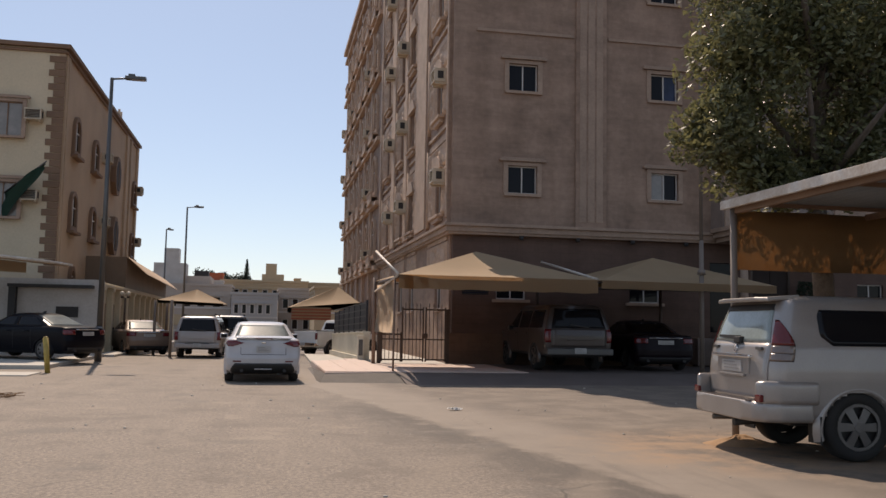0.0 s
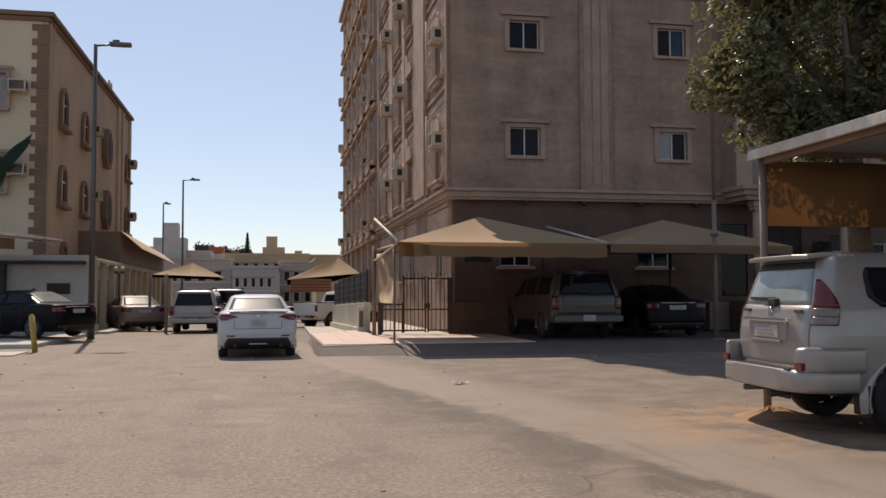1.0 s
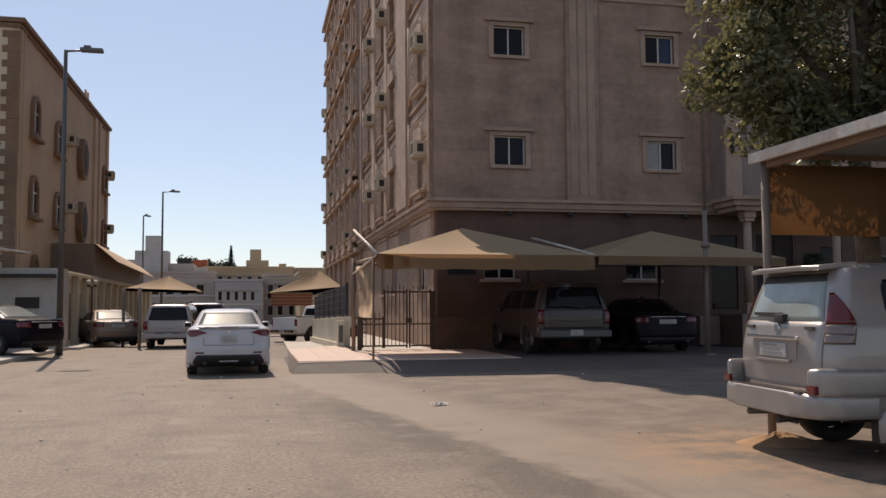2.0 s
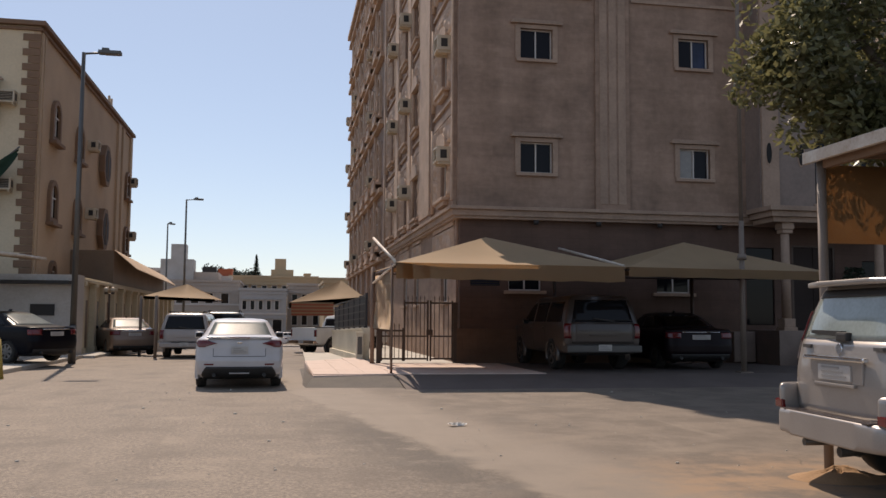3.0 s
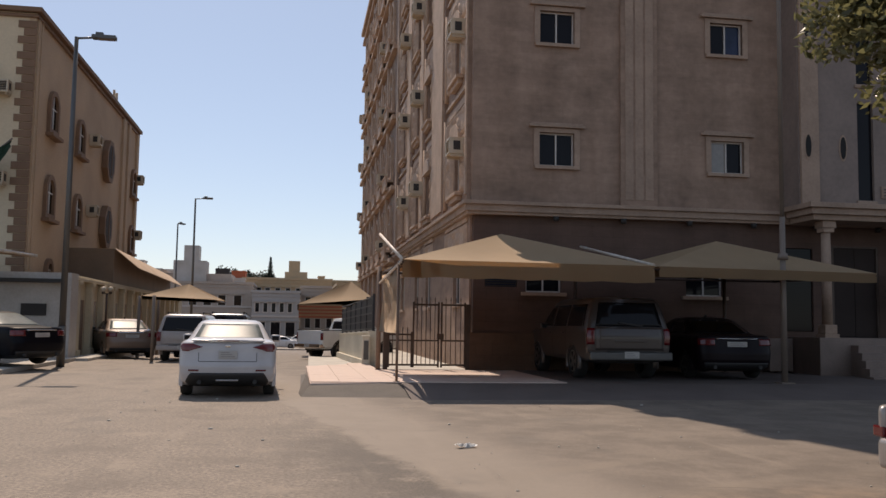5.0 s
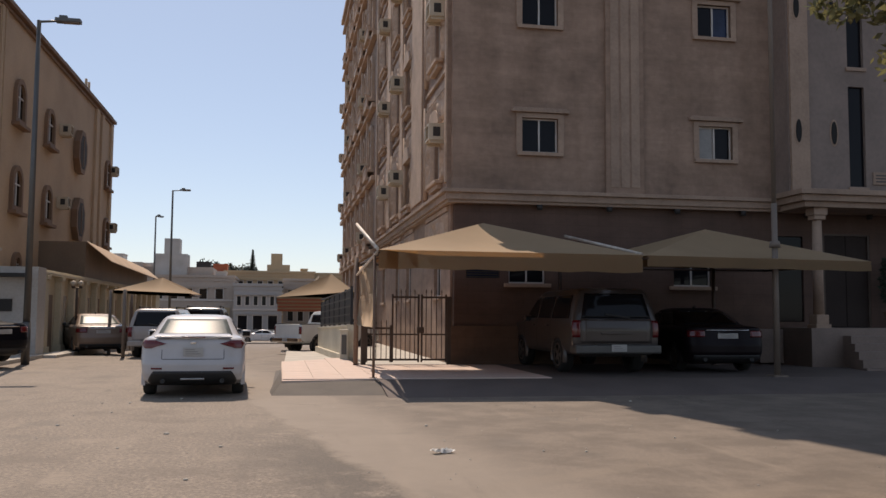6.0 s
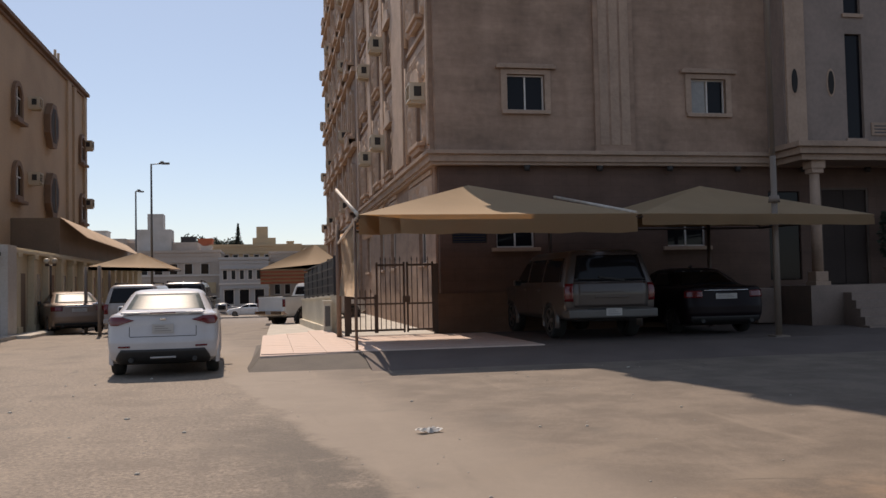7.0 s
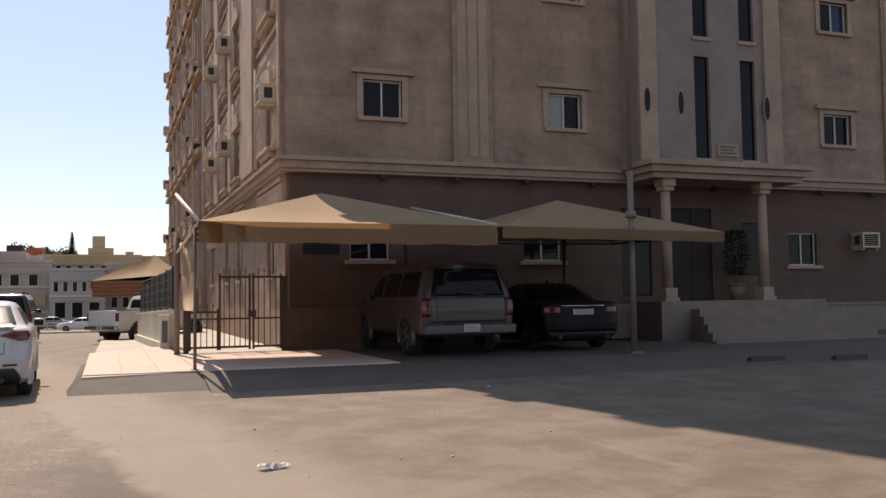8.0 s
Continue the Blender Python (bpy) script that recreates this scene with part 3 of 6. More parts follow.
def build_apartments():
    b = thing("apartment_building", "tall sandstone-clad apartment block with carved pilasters and sliding windows", "building")
    front = Matrix.Translation((0, FY, 0))
    cols = [(4.44, 1.0), (9.51, 1.0), (18.8, 1.08), (24.0, 1.05), (28.0, 1.05)]
    holes = [(x, x + w, 5.83 + k * FL, 6.76 + k * FL) for x, w in cols for k in range(4)]
    low = [(2.95, 3.85, 2.45, 2.8), (4.1, 5.1, 2.32, 3.1), (8.75, 9.85, 2.3, 3.1), (17.4, 18.45, 2.18, 3.15), (23.8, 24.9, 2.18, 3.15)]
    doors = [(13.25, 14.75, 1.2, 3.85), (11.7, 12.65, 1.35, 3.75), (15.7, 16.5, 1.9, 3.4)]
    part("wall", wall_mesh("wall", LX, 32.0, 4.4, H1, holes, 0.3, "stone"), None, b, m=front)
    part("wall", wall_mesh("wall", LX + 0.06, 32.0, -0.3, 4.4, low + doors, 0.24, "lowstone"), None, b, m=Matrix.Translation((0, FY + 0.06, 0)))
    tones = [("glass", "blueglass"), ("glass", "blueglass"), ("glass", "glass"), ("curtain", "glass")]
    for x, w in cols:
        for k in range(4):
            lr = ("curtain", "glass") if (x == 9.51 and k == 0) else (("glass", "glass") if k == 0 else tones[(k + int(x)) % 3])
            win(b, front @ Matrix.Translation((x, 0, 5.83 + k * FL)), w, 0.93, *lr)
    for x0, x1, z0, z1 in low[1:]:
        win(b, Matrix.Translation((x0, FY + 0.06, z0)), x1 - x0, z1 - z0, lintel=False)
    part("vent", B((2.97, 3.83, FY + 0.1, FY + 0.14, 2.46, 2.79)), "blueglass", b)
    for k in range(5):
        part("slat", B((2.96, 3.84, FY + 0.07, FY + 0.1, 2.47 + k * 0.066, 2.5 + k * 0.066)), "grille", b)
    # near-black sheets behind the openings stand in for unlit rooms
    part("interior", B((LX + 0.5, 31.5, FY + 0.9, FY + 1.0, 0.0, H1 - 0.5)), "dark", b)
    # plinth of brown stone slabs
    part("plinth", B((LX - 0.03, 11.6, FY - 0.02, FY + 0.06, 0.0, 1.2)), "stone2", b)
    part("plinth", B((16.9, 32.0, FY - 0.04, FY + 0.06, 0.0, 1.0), (16.9, 32.0, FY - 0.07, FY + 0.06, 1.0, 1.07)), "steps", b)
    # cornice over the ground floor, floor bands, roof parapet
    for z0, z1, d in ((4.4, 4.48, 0.16), (4.48, 4.66, 0.22), (4.66, 4.76, 0.3)):
        part("cornice", B((LX - d, 32.0, FY - d, FY, z0, z1), (LX - d, LX, FY, 24.0, z0, z1), w=0.01), "trimstone", b)
    for z in (11.25, 14.7, 18.2):
        part("floor_band", B((LX + 0.75, 6.7, FY - 0.06, FY, z, z + 0.1), (7.95, 11.7, FY - 0.06, FY, z, z + 0.1), (16.6, 32, FY - 0.06, FY, z, z + 0.1)), "trimstone", b)
    part("parapet", B((LX - 0.25, 32.0, FY - 0.25, FY + 0.35, H1, H1 + 0.3), (LX - 0.25, LX + 0.35, FY + 0.35, 44, H1, H1 + 0.3), w=0.03), "trimstone", b)
    part("roof", B((LX + 0.3, 31.7, FY + 0.3, 43.7, H1 - 0.2, H1)), "trimstone", b)
    # fluted pilasters
    for x0, x1 in ((6.78, 7.87), (21.2, 22.3), (26.2, 27.0)):
        part("pilaster", B((x0, x1, FY - 0.07, FY, 4.76, H1)), "stone", b)
        n = 2 if x1 - x0 < 0.8 else 3
        for k in range(n):
            u = x0 + 0.1 + (x1 - x0 - 0.2) * (k + 0.5) / n
            part("flute", B((u - 0.12, u + 0.12, FY - 0.085, FY - 0.07, 4.95, H1 - 0.2), w=0.006), "trimstone", b)
    # downlights in the soffit of the cornice
    for k in range(9):
        bm = rod(bmesh.new(), (4.9 + k * 1.95, FY - 0.1, 4.27), (4.9 + k * 1.95, FY - 0.1, 4.4), 0.07, 0.09)
        part("downlight", bm, "grille", b)
    # ---- street side ----
    sh = []
    for k in range(-1, 4):
        z = 5.3 + k * FL if k >= 0 else 2.0
        for y in (7.9, 13.7, 16.7, 21.2):
            sh.append((-y - 0.55, -y + 0.55, z, z + 1.55))
    part("wall", wall_mesh("wall", -24.0, -FY - 0.301, -0.6, H1, sh, 0.3, "stone"), None, b, m=WEST)
    for u0, u1, z0, z1 in sh:
        win(b, WEST @ Matrix.Translation((u0, 0, z0)), u1 - u0, z1 - z0, lintel=False)
    # same near-black sheet for the unlit rooms on the street side
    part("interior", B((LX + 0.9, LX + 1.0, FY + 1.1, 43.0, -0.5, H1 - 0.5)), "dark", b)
    for y0, y1, d in ((FY + 0.301, 6.15, 0.1), (9.8, 12.4, 0.12), (14.5, 15.6, 0.1), (18.2, 19.6, 0.1), (23.1, 24.0, 0.12)):
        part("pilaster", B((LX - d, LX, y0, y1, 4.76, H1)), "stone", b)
        part("flute", B((LX - d - 0.05, LX - d, y0 + 0.2, y1 - 0.2, 5.0, H1 - 0.3), w=0.012), "litstone", b)
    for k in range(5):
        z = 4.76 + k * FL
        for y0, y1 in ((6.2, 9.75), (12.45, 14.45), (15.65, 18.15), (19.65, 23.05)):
            part("floor_band", B((LX - 0.06, LX, y0, y1, z - 0.5, z - 0.38), (LX - 0.04, LX, y0, y1, z - 0.38, z - 0.26), (LX - 0.08, LX, y0, y1, z - 0.1, z), w=0.006), "litstone", b)
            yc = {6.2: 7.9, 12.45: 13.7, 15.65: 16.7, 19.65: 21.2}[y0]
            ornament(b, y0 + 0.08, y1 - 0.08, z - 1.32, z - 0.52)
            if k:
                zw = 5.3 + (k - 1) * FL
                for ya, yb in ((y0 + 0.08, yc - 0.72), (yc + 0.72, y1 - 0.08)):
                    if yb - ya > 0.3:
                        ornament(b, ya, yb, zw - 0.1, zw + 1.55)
                part("hood", prism(bmesh.new(), [(LX - 0.16, yc + 0.8 * math.cos(q), zw + 1.55 + 0.5 * math.sin(q)) for q in [math.pi * i / 12 for i in range(13)]], (0.16, 0, 0)), "litstone", b)
                part("window_ledge", B((LX - 0.24, LX, yc - 0.8, yc + 0.8, zw - 0.16, zw - 0.06), (LX - 0.16, LX, yc - 0.66, yc + 0.66, zw - 0.3, zw - 0.16), w=0.02), "litstone", b)
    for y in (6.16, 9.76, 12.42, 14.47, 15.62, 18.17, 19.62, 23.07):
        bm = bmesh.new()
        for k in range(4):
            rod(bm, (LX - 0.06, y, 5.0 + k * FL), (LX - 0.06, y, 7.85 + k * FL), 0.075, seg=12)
        part("half_column", bm, "litstone", b)
    # ---- the deeper wing with arched bays and small balconies ----
    X2, HW = 2.47, 22.4
    part("wall", wall_mesh("wall", -46.0, -24.0, -1.5, HW, [], 0.3, "stone"), None, b, m=pose(X2, 0, 0, 0, 0, -90))
    part("wall", B((X2 + 0.3, 12, 24.0, 24.3, H1, HW), (X2 + 0.3, 32.0, 45.7, 46.0, -1.5, HW), (31.7, 32.0, FY + 0.3, 45.7, -0.3, H1)), "stone", b)
    part("roof", B((X2 - 0.35, 32, 24.0, 46.3, HW, HW + 0.3), w=0.03), "litstone", b)
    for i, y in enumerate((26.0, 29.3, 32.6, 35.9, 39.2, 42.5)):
        part("pilaster", B((X2 - 0.15, X2, y + 1.3, y + 1.75, 0, HW)), "litstone", b)
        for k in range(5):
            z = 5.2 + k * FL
            arch_win(b, pose(X2, y, z, 0, 0, -90), 1.1, 1.9, "litstone")
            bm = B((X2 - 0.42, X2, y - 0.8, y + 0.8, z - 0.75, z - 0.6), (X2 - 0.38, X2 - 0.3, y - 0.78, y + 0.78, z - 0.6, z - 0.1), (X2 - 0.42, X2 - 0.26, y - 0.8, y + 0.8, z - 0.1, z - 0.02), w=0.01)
            part("balcony", bm, "litstone", b)
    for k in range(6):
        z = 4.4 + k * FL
        part("cornice", B((X2 - 0.25, X2, 24.0, 46.0, z - 0.1, z + 0.12), w=0.02), "litstone", b)
    # ---- entrance bay ----
    ey, x0, x1 = 4.8, 11.72, 16.5
    slits = []
    for k in range(5):
        z = 5.08 + k * 3.36
        slits += [(13.56, 14.06, z, min(z + 2.8, H1 - 0.3)), (15.1, 15.6, z, min(z + 2.8, H1 - 0.3))]
    part("entrance_bay", wall_mesh("entrance_bay", x0, x1, 4.86, H1, slits, 0.16, "whitestone"), None, b, m=Matrix.Translation((0, ey, 0)))
    part("entrance_bay", B((x0, x0 + 0.16, ey + 0.16, FY, 4.86, H1), (x1 - 0.16, x1, ey + 0.16, FY, 4.86, H1)), "whitestone", b)
    for s in slits:
        part("slit_window", B((s[0], s[1], ey + 0.1, ey + 0.13, s[2], s[3])), "glass", b)
        part("spandrel", B((s[0] - 0.06, s[1] + 0.06, ey - 0.05, ey, s[2] - 0.12, s[2] - 0.02), w=0.01), "trimstone", b)
    for x in (x0 + 0.05, x1 - 0.6):
        part("pilaster", B((x, x + 0.55, ey - 0.08, ey, 4.86, H1)), "trimstone", b)
    for x, y in ((11.98, ey - 0.08), (13.1, ey), (15.92, ey - 0.08)):
        for k in range(4):
            z = 6.55 + k * FL
            # raised near-black disc painted as the shade inside an oval slot
            pts = [(x + 0.085 * math.cos(a), y - 0.03, z + 0.32 * math.sin(a)) for a in [math.tau * i / 16 for i in range(16)]]
            part("oval_shade_disc", prism(bmesh.new(), pts, (0, 0.015, 0)), "dark", b)
            pts = [(x + 0.13 * math.cos(a), y - 0.012, z + 0.38 * math.sin(a)) for a in [math.tau * i / 16 for i in range(16)]]
            part("oval_frame", prism(bmesh.new(), pts, (0, 0.012, 0)), "trimstone", b)
    for z0, z1, d in ((4.4, 4.55, 0.0), (4.55, 4.72, 0.12), (4.72, 4.86, 0.22)):
        part("porch_roof", B((11.75 - d, 16.55 + d, 4.15 - d, FY - 0.31, z0, z1), w=0.012), "trimstone", b)
    sign = part("name_sign", B((14.25, 14.95, ey - 0.04, ey - 0.002, 5.15, 5.5), w=0.006), "trimstone", b, "small pale stone name plaque with unreadable writing")
    for k in range(3):
        part("writing_bar", B((14.32, 14.86 - 0.1 * (k % 2), ey - 0.048, ey - 0.042, 5.22 + k * 0.085, 5.25 + k * 0.085)), "ink", sign)
    for x in (12.28, 15.4):
        bm = rod(bmesh.new(), (x, 4.45, 1.55), (x, 4.45, 4.2), 0.14, 0.12, 20)
        part("column", bm, "trimstone", b)
        part("capital", B((x - 0.2, x + 0.2, 4.25, 4.65, 4.2, 4.4), (x - 0.165, x + 0.165, 4.285, 4.615, 4.08, 4.2), w=0.02), "trimstone", b)
        part("column_base", B((x - 0.22, x + 0.22, 4.23, 4.67, 0.24, 1.3), (x - 0.18, x + 0.18, 4.27, 4.63, 1.3, 1.55), w=0.02), "trimstone", b)
    part("door", B((13.32, 14.0, FY + 0.12, FY + 0.17, 1.22, 3.8), (14.02, 14.68, FY + 0.12, FY + 0.17, 1.22, 3.8)), "door", b)
    part("door_frame", B((13.25, 13.32, FY + 0.07, FY + 0.2, 1.2, 3.85), (14.68, 14.75, FY + 0.07, FY + 0.2, 1.2, 3.85), (13.32, 14.68, FY + 0.07, FY + 0.2, 3.8, 3.85)), "iron", b)
    part("lobby_glass", B((11.72, 12.63, FY + 0.12, FY + 0.14, 1.37, 3.73)), "glass", b)
    part("lobby_glass", B((15.72, 16.48, FY + 0.12, FY + 0.14, 1.92, 3.38)), "glass", b)
    # ---- steps up to the door ----
    part("landing", B((11.7, 17.0, 3.9, FY + 0.05, 0.0, 1.2)), "steps", b)
    for k in range(5):
        part("step", B((12.6 - 0.12 * k, 16.4 + 0.35 * k, 3.9 - 0.32 * (k + 1), 3.9 - 0.32 * k, 0.0, 1.2 - 0.19 * (k + 1)), w=0.012), "steps", b)
    part("planter", B((10.95, 11.65, FY - 0.5, FY - 0.03, 0.24, 1.15), w=0.02), "steps", b)
    for z in (6.25 + k * FL for k in range(4)):
        for y in (6.9, 14.95, 18.9):
            ac_at(pose(LX - 0.02 if y == 6.9 else LX - 0.1, y, z, 0, 0, -90))
        for y in (27.6, 37.5, 44.1):
            ac_at(pose(X2 - (0.02 if y > 44 else 0.1), y, z - 1.1, 0, 0, -90))
    ac_at(pose(20.1, FY + 0.06, 2.7))


build_apartments()


def door_plant():
    rnd = random.Random(8)
    t = thing("potted_plant", "tall dark green potted shrub beside the entrance door", "plant", pose(15.0, 5.1, 1.2))
    part("pot", rod(rod(bmesh.new(), (0, 0, 0), (0, 0, 0.4), 0.17, 0.24, 16), (0, 0, 0.4), (0, 0, 0.45), 0.26, 0.26, 16), "brown", t)
    part("stem", rod(bmesh.new(), (0, 0, 0.4), (0.03, 0, 1.7), 0.03, 0.012, 8), "bark", t)
    bm = bmesh.new()
    for k in range(900):
        a, z = rnd.random() * math.tau, 0.7 + 1.25 * rnd.random()
        r = (0.42 - 0.2 * abs(z - 1.3)) * rnd.random() ** 0.5
        p = Vector((r * math.cos(a), r * math.sin(a) * 0.7, z))
        d = Vector((math.cos(a), math.sin(a), rnd.gauss(0, 0.5))).normalized() * 0.07
        e = d.cross(Vector((rnd.gauss(0, 1), rnd.gauss(0, 1), 1))).normalized() * 0.028
        bm.faces.new([bm.verts.new(v) for v in (p - d, p + e, p + d, p - e)])
    tagged(part("foliage", bm, "darkleaf", t), kind="stuff")


door_plant()


def wheel_stop(x, y, z):
    s = thing("wheel_stop", "black rubber wheel stop lying along the pavement edge", "wheel stop", pose(x, y, z), "wheel stops")
    part("block", soft_edges(prism(bmesh.new(), [(-0.42, -0.09, 0), (-0.42, 0.09, 0), (-0.36, 0.05, 0.1), (-0.36, -0.05, 0.1)], (0.84, 0, 0)), 0.012), "trimblack", s)
    for u in (-0.25, 0.25):
        part("bolt", rod(bmesh.new(), (u + 0.03, 0, 0.09), (u + 0.03, 0, 0.112), 0.025), "grey_steel", s)


wheel_stop(10.8, -0.86, 0.035)
wheel_stop(12.7, -1.1, 0.015)
# added out of view: blocks sun and bounce light right of the apartments
tagged(part("sun_blocker", B((32.4, 75, FY, 44, -0.3, 19.0)), "stone"), "unseen plain sandstone block added to shade the ground further right", "building", kind="structure")


# ---- the cream house across the street ----
def build_house():
    b = thing("house", "three-storey cream plastered house with brown quoins, cornice and arched windows", "building")
    X, Y0, Y1, H = -11.75, 15.9, 37.2, 12.5
    part("wall", B((-27, X - 0.25, Y0, Y0 + 0.25, -1.0, H)), "cream", b)
    part("wall", B((X - 0.25, X, Y0, Y1, -1.0, H)), "tan", b)
    part("wall", B((-27, X - 0.25, Y1 - 0.25, Y1, -1.0, H), (-27, -26.75, Y0 + 0.25, Y1 - 0.25, -1.0, H)), "cream", b)
    part("roof", B((-27, X, Y0, Y1, H, H + 0.06)), "cream", b)
    part("cornice", B((-27.2, X + 0.22, Y0 - 0.22, Y1 + 0.22, H + 0.06, H + 0.24), (-27.1, X + 0.1, Y0 - 0.1, Y1 + 0.1, H - 0.12, H), w=0.02), "brown", b)
    part("parapet", B((X - 0.25, X + 0.05, Y0 + 9.5, Y1, H + 0.24, H + 0.45)), "brown", b)
    for k in range(42):
        w = 0.62 if k % 2 else 0.42
        part("quoin", B((X - w, X + 0.03, Y0 - 0.035, Y0 - 0.001, 0.1 + k * 0.29, 0.1 + k * 0.29 + 0.27), w=0.012), "brown", b)
    for y in (Y0 + 0.15, Y0 + 0.55):
        part("pilaster", B((X, X + 0.06, y, y + 0.25, 0, H - 0.12)), "tan", b)
    for y0, y1 in ((32.3, 33.1), (33.8, 34.4), (36.5, 37.1)):
        part("pilaster", B((X, X + 0.12, y0, y1, 0, H - 0.12)), "tan", b)
    E = lambda y, z: pose(X, y, z, 0, 0, 90)
    for z in (8.75, 5.45):
        arch_win(b, E(18.5, z), 0.95, 1.35)
        arch_win(b, E(23.0, z), 1.0, 1.25)
        arch_win(b, E(36.0, z), 0.9, 1.25)
        # eight-sided bay window
        pts = [(X + 0.02, 28.5 + 0.95 * math.cos(a), z + 0.55 + 1.12 * math.sin(a)) for a in [math.tau * (i + 0.5) / 8 for i in range(8)]]
        bay = part("bay_window", prism(bmesh.new(), pts, (0.28, 0, 0)), "brown", b)
        pts = [(X + 0.3, 28.5 + 0.72 * math.cos(a), z + 0.55 + 0.88 * math.sin(a)) for a in [math.tau * (i + 0.5) / 8 for i in range(8)]]
        part("pane", prism(bmesh.new(), pts, (0.012, 0, 0)), "door", bay)
        part("mullion", B((X + 0.31, X + 0.34, 28.46, 28.54, z - 0.15, z + 1.25)), "brown", bay)
        ac_at(E(25.2, z + 0.75))
        ac_at(E(36.9, z + 0.75))
        ac_at(pose(-12.8, Y0, z + 0.72))
        win(b, Matrix.Translation((-14.4, Y0 - 0.2, z + 0.05)), 1.15, 1.4, "curtain", "curtain", frame_mat="brown")
    arch_win(b, E(18.9, 2.85), 0.6, 0.7)
    for y in (31.3, 32.0):
        part("vent_pipe", rod(bmesh.new(), (X - 0.3, y, H), (X - 0.3, y, 13.7), 0.07), "tan", b)
    fl = thing("flag", "dark green cloth flag hanging from a thin wall pole", "flag")
    part("pole", rod(bmesh.new(), (-13.9, Y0, 6.4), (-11.98, Y0 - 1.3, 7.62), 0.03), "grey_steel", fl)
    bm = bmesh.new()
    rows = []
    for i in range(9):
        a = i / 8
        top = Vector((-13.8 + 1.75 * a, Y0 - 0.1 - 1.15 * a, 6.5 + 1.06 * a))
        drop = 1.15 * (1 - 0.8 * a)
        rows.append([bm.verts.new(top + Vector((0.06 * math.sin(7 * a + 2 * j), 0.06 * math.cos(5 * a + j), -drop * j / 4))) for j in range(5)])
    for i in range(8):
        for j in range(4):
            bm.faces.new((rows[i][j], rows[i + 1][j], rows[i + 1][j + 1], rows[i][j + 1]))
    bmesh.ops.solidify(bm, geom=list(bm.faces), thickness=0.01)
    part("cloth", bm, "green", fl, smooth=True)


build_house()


# ---- walls and forecourt along the far side of the street ----
def build_annex():
    b = thing("boundary_wall", "yellowish rendered boundary wall with pilasters and a tiled coping", "wall")
    X = -9.9
    part("wall", B((X - 0.25, X, 14.6, 46, -1.2, 2.75)), "annex", b)
    part("coping", B((X - 0.4, X + 0.25, 14.6, 46, 2.75, 2.87), (X - 0.3, X + 0.12, 14.6, 46, 2.87, 2.95), w=0.02), "annex", b)
    for k in range(14):
        y = 15.2 + k * 2.1
        part("pilaster", B((X, X + 0.22, y, y + 0.4, -1.0, 2.6), (X, X + 0.28, y - 0.05, y + 0.45, 2.6, 2.75), (X, X + 0.28, y - 0.05, y + 0.45, -1.0, 0.3), w=0.015), "annex", b)
        if k % 2 == 0:
            part("door", B((X, X + 0.05, y + 0.75, y + 1.65, ground_z(y), 2.1)), "brown" if k % 4 else "screen", b)
        else:
            part("window", B((X, X + 0.06, y + 0.8, y + 1.6, 1.1, 2.1)), "curtain", b)
    s = thing("cloth_screen", "brown sheeting screen raised above the boundary wall", "screen")
    part("front_sheet", B((-12.6, X, 22.2, 22.26, 2.95, 4.45)), "screen", s)
    part("side_sheet", prism(bmesh.new(), [(X, 22.26, 2.95), (X, 40, 2.95), (X, 40, 4.1), (X, 22.26, 4.45)], (-0.05, 0, 0)), "screen", s)
    part("canopy_sheet", prism(bmesh.new(), [(X + 0.0, 22.26, 4.46), (X + 0.75, 24.0, 3.7), (X + 0.75, 40, 3.5), (X, 40, 4.12)], (0, 0, 0.04)), "tan", s)
    w = thing("garage_wall", "white rendered garage wall with black strips for its shadow edges", "wall")
    part("wall", B((-15.5, -9.55, 13.6, 13.85, -0.1, 2.95)), "whitewall", w)
    part("return_wall", B((-9.8, -9.55, 13.85, 14.6, -0.1, 2.95)), "whitewall", w)
    # black slab and upright stand in for the shadow along the wall's top and left
    part("lintel", B((-12.75, -9.75, 13.1, 13.6, 2.6, 2.72), (-12.75, -12.5, 13.3, 13.6, 0.3, 2.6)), "trimblack", w)
    part("hatch", B((-11.1, -10.3, 13.55, 13.6, 1.5, 1.9)), "grille", w)
    # low shade frame beside it
    c = thing("carport", "sloping white steel shade frame with tan cloth", "carport")
    part("cloth", prism(bmesh.new(), [(-17.5, 9.2, 3.95), (-10.6, 9.2, 3.3), (-10.6, 12.6, 3.4), (-17.5, 12.6, 4.05)], (0, 0, -0.03)), "cloth", c)
    part("valance", prism(bmesh.new(), [(-17.5, 12.6, 4.0), (-12.0, 12.6, 3.48), (-12.0, 12.6, 3.1), (-17.5, 12.6, 3.3)], (0, 0.03, 0)), "cloth", c)
    for a, d in (((-17.5, 9.2, 4.0), (-10.4, 9.2, 3.33)), ((-17.5, 12.6, 4.1), (-10.4, 12.6, 3.43)), ((-10.6, 9.2, 3.35), (-10.6, 12.6, 3.45))):
        part("beam", rod(bmesh.new(), a, d, 0.05), "white_steel", c)
    for x, y in ((-14.2, 9.2), (-14.2, 12.6)):
        part("post", rod(bmesh.new(), (x, y, 0.12), (x, y, 3.7), 0.05), "white_steel", c)
    pv = tagged(part("pavement", B((-30, -9.3, 4.4, 13.6, -0.2, 0.12), (-9.65, -8.9, 13.6, 46, -1.3, 0.1), w=0.02), "kerb"), "pale concrete forecourt and kerb along the street", "pavement", kind="structure")
    tagged(part("kerb", B((-30, -9.0, 1.1, 2.6, -0.1, 0.03), w=0.01), "kerb"), "pale concrete apron flush with the road", "pavement", kind="structure")


build_annex()


